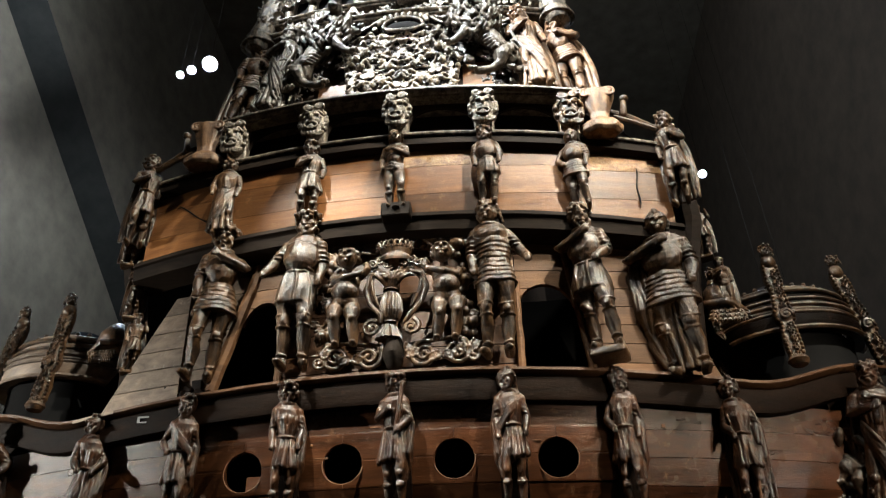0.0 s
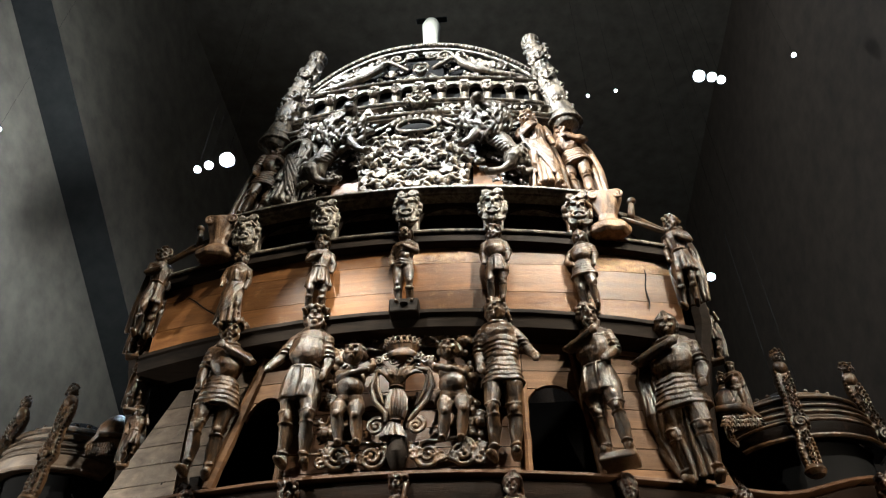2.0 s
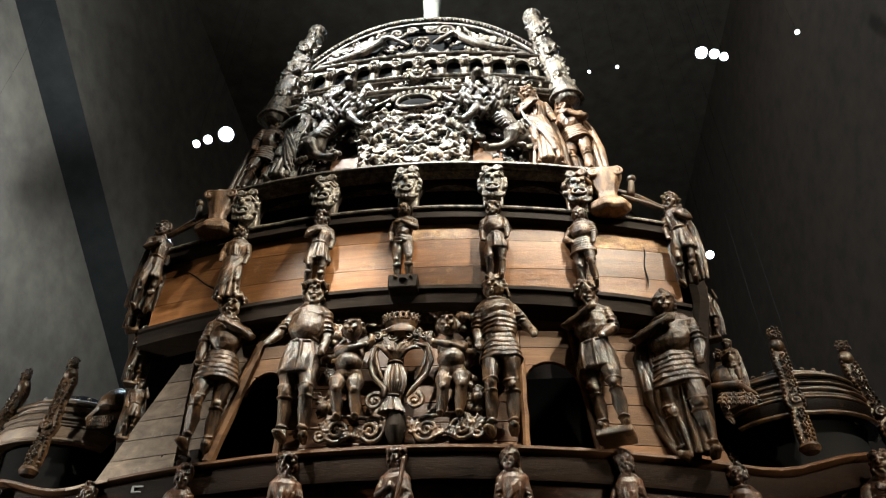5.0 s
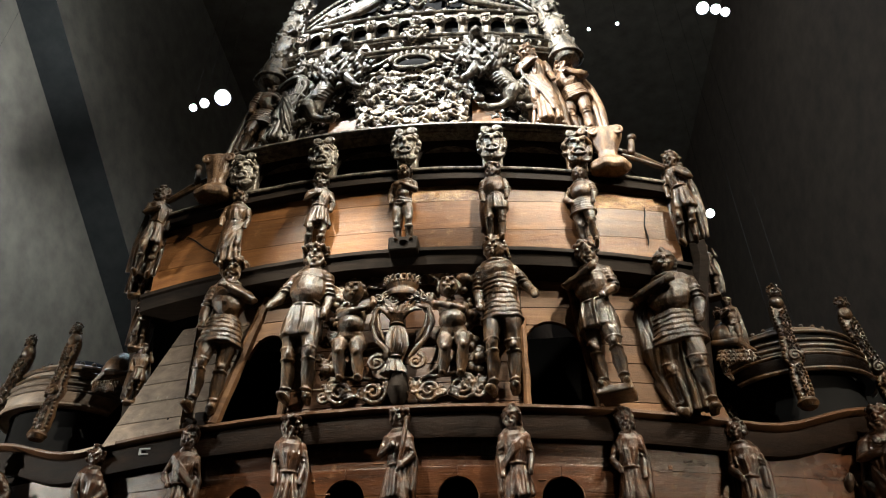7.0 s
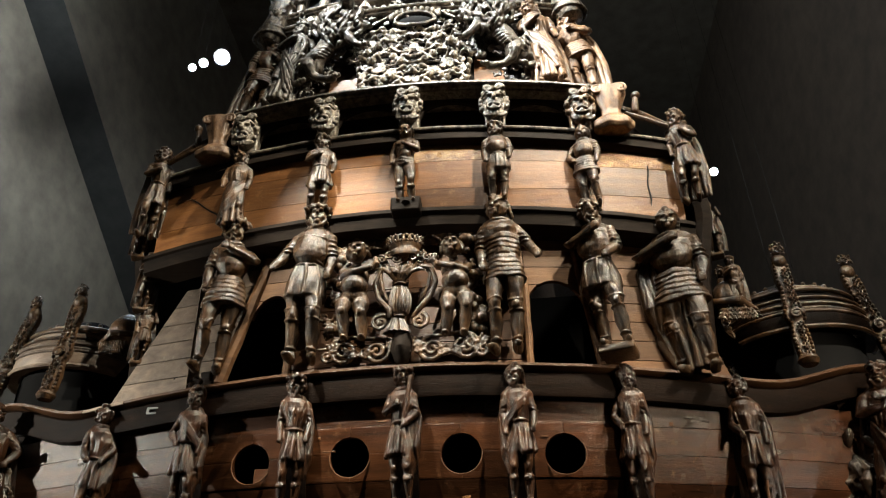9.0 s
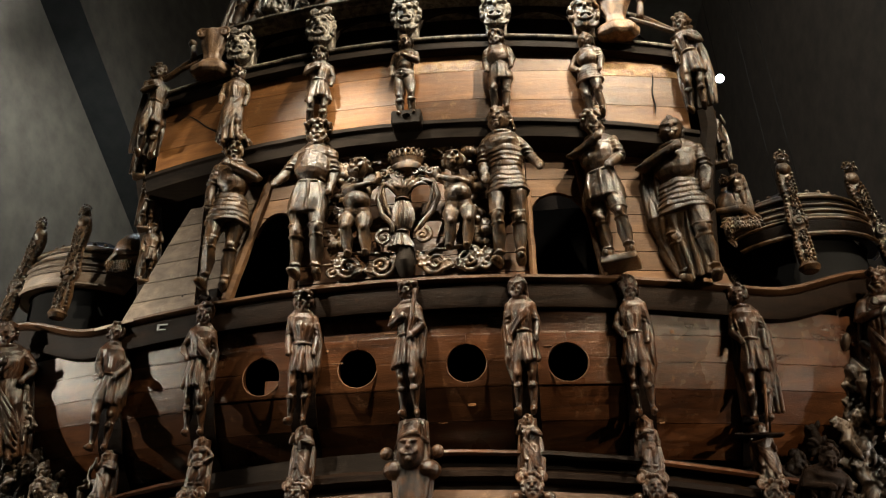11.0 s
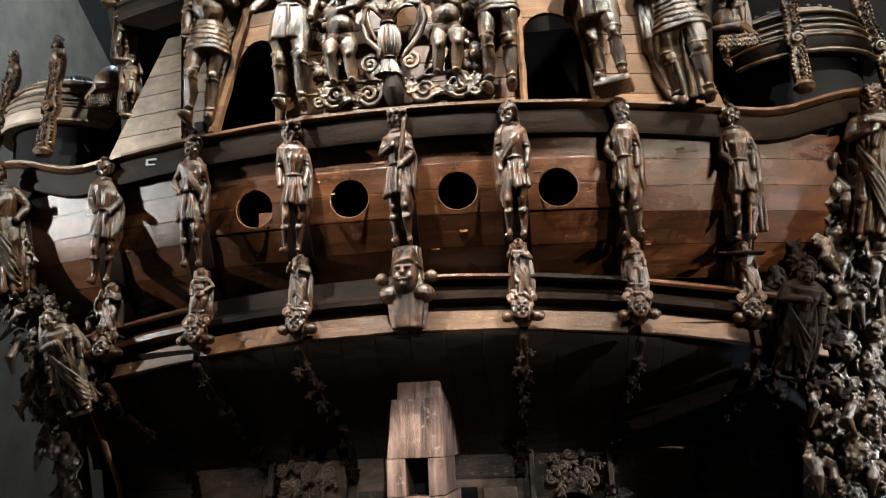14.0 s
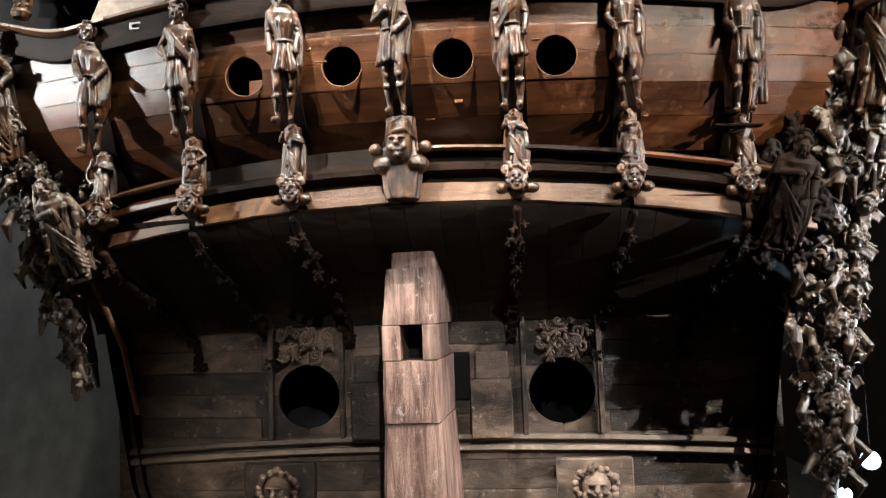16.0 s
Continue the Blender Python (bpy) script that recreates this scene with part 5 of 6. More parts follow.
def lion(seed):
    """A rampant lion turned to +x, about 2.1 m high, paws stretched to the shield."""
    rnd = random.Random(seed)
    g = Geo()
    limb(g, [(-0.42, 0.02, 0.55), (-0.36, -0.02, 0.8), (-0.2, -0.08, 1.1), (-0.05, -0.12, 1.4)], [0.2, 0.16, 0.18, 0.2], 12)
    for k in range(6):
        limb(g, [(-0.5 + 0.04 * k, -0.1, 0.72 + 0.07 * k), (-0.34 + 0.04 * k, -0.2, 0.68 + 0.07 * k), (-0.2 + 0.04 * k, -0.1, 0.74 + 0.06 * k)], [0.02, 0.034, 0.02], 7)
    g.ball((-0.46, -0.06, 0.48), (0.2, 0.17, 0.23), n=12, m=8)
    # Hind legs: one bent under, one striding along the ledge.
    limb(g, [(-0.46, -0.12, 0.5), (-0.36, -0.24, 0.36), (-0.28, -0.18, 0.2), (-0.1, -0.16, 0.12), (0.12, -0.2, 0.07)], [0.15, 0.12, 0.08, 0.06, 0.07], 10)
    limb(g, [(-0.46, 0.06, 0.5), (-0.66, 0.0, 0.34), (-0.68, -0.02, 0.16), (-0.52, -0.1, 0.05)], [0.14, 0.1, 0.065, 0.06], 10)
    # Forelegs.
    limb(g, [(0.06, -0.2, 1.32), (0.2, -0.26, 1.12), (0.34, -0.24, 0.98), (0.5, -0.22, 0.9)], [0.11, 0.09, 0.065, 0.06], 10)
    limb(g, [(0.12, -0.12, 1.55), (0.32, -0.16, 1.52), (0.48, -0.12, 1.64)], [0.1, 0.075, 0.06], 10)
    for x, y, z in ((0.54, -0.24, 0.88), (0.18, -0.22, 0.06), (-0.46, -0.12, 0.04), (0.52, -0.14, 1.67)):
        for k in range(4):
            g.ball((x + 0.03 * k - 0.04, y - 0.05, z + 0.03 * (k % 2)), (0.032, 0.055, 0.036), n=7, m=5)
    # Head in a deep mane of curled locks that covers neck and chest.
    face(g, (0.06, -0.42, 1.86), 0.28, 0.32, False, False, rnd)
    g.ball((0.07, -0.56, 1.79), (0.1, 0.09, 0.07), n=9, m=6)
    for k in range(170):
        a, q = rnd.uniform(0, 2 * math.pi), math.sqrt(rnd.uniform(0.06, 1.0))
        x, z = -0.04 + 0.44 * q * math.cos(a), 1.62 + 0.52 * q * math.sin(a)
        if abs(x - 0.06) < 0.13 and abs(z - 1.85) < 0.15:
            continue
        y = -0.4 + 0.26 * q * q
        w = rnd.choice((-1, 1)) * rnd.uniform(0.03, 0.08)
        limb(g, [(x, y + 0.04, z), (x + w, y - 0.05, z - 0.04), (x + w * 0.5, y - 0.06, z - 0.12), (x - w * 0.7, y, z - 0.16)], [0.028, 0.05, 0.04, 0.02], 6, 3)
    for k in range(14):
        x, z = rnd.uniform(-0.6, -0.3), rnd.uniform(0.4, 0.75)
        limb(g, [(x, -0.2, z), (x + 0.04, -0.25, z - 0.07), (x - 0.03, -0.2, z - 0.14)], [0.02, 0.035, 0.014], 6, 3)
    # Tail curled into a loop, tuft at the end.
    limb(g, [(-0.56, -0.05, 0.5)] + [(-0.72 + 0.15 * math.cos(a), -0.1, 0.74 + 0.15 * math.sin(a)) for a in span(-1.0, 4.6, 14)] + [(-0.62, -0.12, 1.02), (-0.66, -0.12, 1.2)], [0.036] * 16 + [0.034, 0.07], 8)
    return g.rough(0.016, 8, seed).rough(0.008, 18, seed)


for s in (-1, 1):
    g = lion(230 + s)
    g.v = [(-s * x, y, z) for x, y, z in g.v]
    if s > 0:
        g.f = [tuple(reversed(f)) for f in g.f]
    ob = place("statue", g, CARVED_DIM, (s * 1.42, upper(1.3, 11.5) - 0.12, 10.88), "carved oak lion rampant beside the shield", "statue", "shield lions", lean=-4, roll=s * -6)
    ob.scale = (0.98, 1.0, 0.98)
    # Figures and pillars at the panel's sides; left figures dimmed in their colour.
    geo = figure(2.15, 240 + s, robe=True, cloak=True, arms=("chest", "down"), hat="turban", beard=s < 0, plinth=0.0)
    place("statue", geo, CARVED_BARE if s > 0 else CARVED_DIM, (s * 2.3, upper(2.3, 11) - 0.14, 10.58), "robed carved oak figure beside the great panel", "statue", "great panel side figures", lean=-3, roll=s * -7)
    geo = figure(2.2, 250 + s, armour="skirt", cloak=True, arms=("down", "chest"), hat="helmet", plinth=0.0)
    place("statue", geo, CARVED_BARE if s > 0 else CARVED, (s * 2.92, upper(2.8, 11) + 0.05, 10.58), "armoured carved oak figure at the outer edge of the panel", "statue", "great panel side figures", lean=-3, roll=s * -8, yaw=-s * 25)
    g = Geo()
    rnd = random.Random(260 + s)
    c0, c1 = Vector((s * 2.78, 9.3, 12.75)), Vector((s * 2.33, 9.5, 15.75))
    g.tube([c0.lerp(c1, t) for t in span(0, 1, 10)], [0.27, 0.25, 0.22, 0.24, 0.2, 0.22, 0.19, 0.18, 0.2, 0.17, 0.15], 16)
    for t, r in ((0.0, 0.33), (0.06, 0.3), (0.3, 0.27), (0.34, 0.25), (0.58, 0.25), (0.62, 0.23), (0.8, 0.22), (0.84, 0.2), (0.93, 0.2)):
        g.lathe(c0.lerp(c1, t), [(-0.04, r * 0.85), (-0.02, r), (0.02, r), (0.04, r * 0.85)], 20, 0.85)
    for k in range(60):
        t, a = rnd.uniform(0.08, 0.9), rnd.uniform(-2.9, -0.2)
        r = lerp(0.26, 0.19, t)
        p = c0.lerp(c1, t) + Vector((r * math.cos(a), 0.85 * r * math.sin(a), 0))
        if k % 3 == 0:
            spiral(g, p, rnd.uniform(0.05, 0.09), 1.3, rnd.choice((-1, 1)), a, 0.022, 0.06, 12)
        elif k % 3 == 1:
            leaf(g, p, rnd.uniform(60, 120), rnd.uniform(0.12, 0.2), 0.09, 0.03, 2)
        else:
            g.ball(p, (rnd.uniform(0.03, 0.06), 0.05, rnd.uniform(0.04, 0.08)), n=8, m=6)
    for t in (0.18, 0.46, 0.71):
        face(g, c0.lerp(c1, t) + Vector((-s * 0.03, -0.2, 0)), 0.17, 0.22, t > 0.3, True, rnd, 0.3)
    for i in range(12):
        a = 2 * math.pi * i / 12
        g.ball(c1 + Vector((0.14 * math.cos(a), 0.14 * math.sin(a), 0.02)), (0.07, 0.07, 0.13), n=8, m=6)
    g.ball(c1 + Vector((0, 0, 0.1)), 0.13, n=10, m=7)
    weld(thing("turret", g.rough(0.012, 6, s), CARVED_TOP, "carved oak side turret with a turban shaped top", "turret", "side turrets"), 0.012, 1)

for z, o, h in ((12.88, 0.08, 0.04), (12.95, 0.13, 0.05), (13.26, 0.11, 0.04), (13.32, 0.15, 0.05), (14.22, 0.08, 0.05)):
    w = 2.42 if z > 13.3 else 2.5
    line = [(x, upper(x, z), z + 0.045 - 0.02 * x * x) for x in span(-w, w, 28)]
    rail("trim_cornice", "pale carved oak cornice line below the pediment", line, [(-0.2, 0), (o - 0.02, 0), (o, 0.02), (o, h - 0.02), (o - 0.02, h), (-0.2, h)], CARVED_TOP)
g = carve_field(lambda x, z: True, lambda x, z: upper(x, z) - 0.02, 64, 270, (0.08, 0.15), (-2.4, 2.4, 13.03, 13.24), 0.022)
weld(thing("frieze_carving", g, CARVED_TOP, "carved frieze of small scrolls", "carving", TOP, "stuff"), 0.009, 1)
for sign, x in (("G", -1.5), ("A", -0.94), ("R", 1.01), ("S", 1.53)):
    data = bpy.data.curves.new("letter", "FONT")
    data.body, data.size, data.extrude, data.bevel_depth, data.align_x = sign, 0.36, 0.03, 0.012, "CENTER"
    ob = new("letter", data)
    ob.matrix_world = pose(x, upper(x, 13.2) - 0.12, 13.05 - 0.02 * x * x, 84)
    tagged(ob, "raised carved oak capital letter on the frieze", "letter", "frieze letters")
    ob.data.materials.append(CARVED_TOP)
# Board behind the arcade, blackened to look like deep shade.
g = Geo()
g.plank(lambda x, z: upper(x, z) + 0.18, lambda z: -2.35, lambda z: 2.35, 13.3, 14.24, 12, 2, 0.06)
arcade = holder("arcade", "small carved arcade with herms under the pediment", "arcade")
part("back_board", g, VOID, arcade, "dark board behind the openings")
posts = span(-2.25, 2.25, 10)
for i, x in enumerate(posts):
    g = Geo()
    rnd = random.Random(280 + i)
    g.box((-0.085, -0.03, 0.0), (0.085, 0.12, 0.8), 0.012)
    face(g, (0, -0.07, 0.5), 0.17, 0.22, i % 2 == 0, True, rnd, 0.2)
    g.lathe((0, -0.05, 0.02), [(0.0, 0.08), (0.06, 0.09), (0.12, 0.06), (0.2, 0.085), (0.26, 0.07)], 10)
    ob = part("herm", g.rough(0.006, 9, i), CARVED_TOP, arcade)
    ob.matrix_world = pose(x, upper(x, 14) - 0.04, 13.38 - 0.02 * x * x)
for a, b in zip(posts, posts[1:]):
    g = Geo()
    m, h = (a + b) / 2, (b - a) / 2 - 0.07
    dz = -0.02 * m * m
    lo = [(x, upper(x, 14) + 0.02, 13.92 + dz + 0.24 * math.sqrt(max(0, 1 - ((x - m) / h) ** 2))) for x in span(m - h, m + h, 12)]
    hi = [(x, y, 14.24 + dz) for x, y, z in lo]
    g.grid([lo, hi, [(x, y + 0.08, z) for x, y, z in hi], [(x, y + 0.08, z) for x, y, z in lo]], close_v=True)
    part("arch", g, CARVED_TOP, arcade)


def ped_z(x, top=15.62):
    return top - 1.05 * (abs(x) / 2.3) ** 2.3


# Pediment board, black in place of the shade behind the carving.
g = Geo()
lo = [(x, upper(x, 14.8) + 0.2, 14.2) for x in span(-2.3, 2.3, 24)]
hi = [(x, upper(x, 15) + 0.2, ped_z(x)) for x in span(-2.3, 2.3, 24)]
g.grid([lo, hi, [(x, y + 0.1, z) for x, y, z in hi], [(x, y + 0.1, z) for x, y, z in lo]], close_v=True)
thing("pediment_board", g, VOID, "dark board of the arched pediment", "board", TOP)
for k, (top, r) in enumerate(((15.66, 0.055), (15.50, 0.04), (15.58, 0.03))):
    g = Geo()
    pts = [(x, upper(x, 15) + 0.02, ped_z(x, top)) for x in span(-2.36 + 0.05 * k, 2.36 - 0.05 * k, 40)]
    if k == 2:
        for p in [(x, upper(x, 15) - 0.04, ped_z(x, top)) for x in span(-2.3, 2.3, 66)]:
            g.ball(p, 0.042, n=7, m=5)
    else:
        g.tube(pts, r, 8)
        g.tube([(s * 2.33, upper(2, 14.5), z) for s, z in ((-1, 14.2), (-1, 14.6))], r, 8)
        g.tube([(s * 2.33, upper(2, 14.5), z) for s, z in ((1, 14.2), (1, 14.6))], r, 8)
    thing("pediment_border", g, CARVED_TOP, "beaded carved border of the pediment" if k == 2 else "rounded carved border of the pediment", "border", "pediment borders")
for s in (-1, 1):
    g = Geo()
    yy = upper(1, 14.8) + 0.04
    g.tube([(s * 2.1, yy, 14.36), (s * 1.6, yy - 0.05, 14.46), (s * 1.15, yy - 0.1, 14.6), (s * 0.85, yy - 0.1, 14.85)], [0.03, 0.065, 0.085, 0.09], 10)
    limb(g, [(s * 0.9, yy - 0.1, 14.85), (s * 0.68, yy - 0.14, 14.98), (s * 0.46, yy - 0.12, 14.86), (s * 0.26, yy - 0.1, 14.72)], [0.075, 0.05, 0.045, 0.04], 8)
    face(g, (s * 0.82, yy - 0.1, 15.06), 0.17, 0.21, False, True, random.Random(7), 0.3)
    spiral(g, (s * 0.5, yy - 0.05, 15.18), 0.18, 1.4, s, 0, 0.045)
    spiral(g, (s * 0.2, yy - 0.05, 15.25), 0.12, 1.4, -s, 0, 0.035)
    rnd = random.Random(290 + s)
    for k in range(5):
        spiral(g, (s * (1.0 + 0.16 * k), yy - 0.03, 14.98 - 0.06 * k), 0.11 - 0.008 * k, 1.3, s * (-1) ** k, k, 0.034)
        leaf(g, (s * (0.98 + 0.17 * k), yy, 14.8 - 0.05 * k), 90 + s * rnd.uniform(-60, 30), 0.26, 0.13, 0.05)
    g.tube([(s * 2.15, yy, 14.3), (s * 1.5, yy, 14.3), (s * 0.3, yy, 14.34)], [0.03, 0.045, 0.045], 8)
    for k in range(7):
        leaf(g, (s * (0.45 + 0.22 * k), yy, 14.36), 90 - s * 50, 0.2, 0.1, 0.04, 2)
    weld(thing("statue", g.rough(0.012, 7, s), CARVED_TOP, "reclining carved creature in the pediment", "statue", "pediment creatures"), 0.012, 1)
g = carve_field(lambda x, z: 0.3 < abs(x) and z < ped_z(x) - 0.16, lambda x, z: upper(x, z) + 0.1, 90, 295, (0.07, 0.16), (-2.0, 2.0, 14.34, 15.4), 0.026)
weld(thing("pediment_foliage", g, CARVED_TOP, "small carved foliage filling the pediment", "carving", TOP, "stuff"), 0.011, 1)
g = Geo()
face(g, (0, -0.1, 0), 0.24, 0.3, True, True, random.Random(3), 0.3)
for s in (-1, 1):
    leaf(g, (s * 0.1, -0.05, -0.1), 270 + s * 50, 0.26, 0.14)
place("mask", g.rough(0.006, 8), CARVED_TOP, (0.02, upper(0, 14.9) + 0.02, 14.62), "small carved mask in the middle of the pediment", "mask")
g = Geo()
face(g, (0, -0.12, 0), 0.32, 0.36, True, True, random.Random(5), 0.4)
place("mask", g.rough(0.006, 8), CARVED_TOP, (0.02, upper(0, 13.8) - 0.06, 13.36), "carved mask on the cornice under the arcade", "mask")
lamp_case = holder("stern_lantern_base", "wrapped pale post with a flat plate on the pediment", "post")
g = Geo()
g.lathe((0.14, 9.75, 15.5), [(0, 0.17), (0.6, 0.18), (1.0, 0.18), (1.6, 0.22), (1.75, 0.17)], 14, 0.9)
part("post", g.rough(0.03, 4), WRAP, lamp_case, "pale wrapped post")
g = Geo()
g.box((-0.22, 9.68, 17.36), (0.5, 9.82, 17.40), 0.01)
g.box((0.06, 9.7, 17.2), (0.22, 9.8, 17.37), 0.01)
part("plate", g, STEEL, lamp_case, "thin dark plate")

# ---- quarter galleries ----
for s in (-1, 1):
    c = (s * 5.62, 10.75, 0)
    quarter = holder("quarter_gallery", "small round quarter gallery with moulded dome bands", "gallery", group="quarter galleries")
    # Right bands near black, some brighter; glints are put into the colour.
    for k, (z, r, h) in enumerate(((6.52, 1.05, 0.26), (6.80, 1.02, 0.10), (6.92, 0.98, 0.1), (7.06, 0.9, 0.12), (7.2, 0.8, 0.14))):
        g = Geo()
        rows = []
        for a in span(math.pi * 0.98, math.pi * 2.02, 28):
            ca, sa = math.cos(a), math.sin(a)
            rows.append([(c[0] + q * ca, c[1] + 0.85 * q * sa, z + u) for q, u in ((r - 0.14, 0), (r, 0.0), (r + 0.025, 0.03), (r + 0.02, h - 0.04), (r - 0.02, h - 0.01), (r - 0.14, h))])
        g.grid(rows, True)
        part("dome_band", g.rough(0.006, 5, k), OAK_GREY if s < 0 else CARVED if k in (1, 4) else OAK_DEEP_SHADE, quarter)
    # Inner drum coloured black as the shaded opening under the bands.
    g = Geo()
    g.lathe((c[0], c[1], 0), [(5.5, 0.85), (6.5, 0.88), (6.6, 0.8), (7.3, 0.62), (7.6, 0.3), (7.7, 0.05)], 24, 0.85)
    part("core", g, VOID, quarter, "dark inner drum of the quarter gallery")
    # Ridges in brighter oak; the edge glints are painted by it.
    for k, (z, r) in enumerate(((6.53, 1.075), (6.775, 1.06), (6.90, 1.035), (7.02, 1.0), (7.18, 0.935))):
        g = Geo()
        g.tube([(c[0] + r * math.cos(math.pi * u), c[1] + 0.85 * r * math.sin(math.pi * u), z) for u in span(0.98, 2.02, 30)], 0.026 if k % 2 else 0.036, 7)
        part("ridge", g.rough(0.006, 9, k), CARVED if s > 0 or k > 2 else OAK_GREY, quarter, "raised moulding ridge, brighter for its edge glint")
    for k in range(14):
        a = math.pi * (1.0 + k / 13)
        g = Geo()
        g.ball((c[0] + 0.74 * math.cos(a), c[1] + 0.62 * math.sin(a), 7.36), 0.04, n=8, m=5)
        part("bead", g, CARVED, quarter)
    for k, a in enumerate((1.22, 1.56, 1.9) if s < 0 else (1.1, 1.42, 1.84)):
        a *= math.pi
        g = Geo()
        rnd = random.Random(300 + k + 10 * s)
        rows = []
        for t in span(0, 1, 25):
            z, r = lerp(5.95, 7.62, t), lerp(1.24, 0.98, t)
            p = (c[0] + r * math.cos(a), c[1] + 0.87 * r * math.sin(a), z)
            w = 0.075 + 0.03 * abs(math.sin(t * 9.0)) + (0.03 if 0.38 < t < 0.5 else 0)
            rows.append([(p[0] - w, p[1] + 0.08, z), (p[0] - w, p[1], z), (p[0] - w * 0.6, p[1] - 0.03, z), (p[0] + w * 0.6, p[1] - 0.03, z), (p[0] + w, p[1], z), (p[0] + w, p[1] + 0.08, z)])
            for e in (-1, 1):
                g.ball((p[0] + e * w * 0.95, p[1] - 0.02, z), (0.026, 0.03, 0.03), n=7, m=5)
            if 0.04 < t < 0.96 and not 0.36 < t < 0.52:
                leaf(g, (p[0], p[1] - 0.06, z), 250 + 40 * (int(t * 25) % 2), 0.09, 0.05, 0.03, 2)
            elif abs(t - 0.44) < 0.02:
                spiral(g, (p[0], p[1] - 0.07, z), 0.085, 1.6, 1, 0, 0.028)
                g.ball((p[0], p[1] - 0.07, z), 0.035, n=8, m=6)
            elif t < 0.04:
                g.lathe((p[0], p[1], z), [(-0.06, 0.1), (0, 0.14), (0.05, 0.12)], 12)
        g.grid(rows, True)
        g.ball((p[0], p[1], p[2] + 0.02), (0.11, 0.1, 0.12), n=10, m=7)
        p = (p[0], p[1], p[2] + 0.17)
        face(g, (p[0], p[1] - 0.02, p[2] + 0.02), 0.15, 0.2, False, True, rnd, 0.3)
        part("carved_rib", g.rough(0.012, 8, k), CARVED, quarter, "carved rib with a small head on top")
    # Helmet shaped ornament between the gallery and the corner post.
    g = Geo()
    g.lathe((s * 4.55, 9.95, 6.95), [(0, 0.24), (0.08, 0.27), (0.2, 0.25), (0.34, 0.15), (0.42, 0.05)], 16)
    g.tube([(s * 4.3, 9.8, 6.95), (s * 4.6, 9.65, 6.9), (s * 4.85, 9.8, 6.8)], [0.05, 0.06, 0.04], 8)
    for k in range(8):
        leaf(g, (s * (4.4 + 0.05 * k), 9.72, 6.82), 250 + 5 * k, 0.22, 0.1)
    thing("helmet_ornament", g.rough(0.012, 7, s), CARVED, "rounded carved helmet ornament", "carving", "helmet ornaments")

# Pale boards that fan out beside the outer left warrior.
boards = holder("fan_boards", "pale weathered boards sloping beside the gallery", "boards")
for k in range(6):
    g = Geo()
    z0, z1 = lerp(5.66, 7.35, k / 6), lerp(5.66, 7.35, (k + 1) / 6)
    g.plank(lambda x, z: 9.0 + bow(x) - 0.06, lambda z: lerp(-4.25, -3.35, (z - 5.66) / 1.7), lambda z: lerp(-3.05, -3.12, (z - 5.66) / 1.7), z0, z1, 4, 2, 0.06, 0.006)
    part("board", g, OAK_GREY, boards)

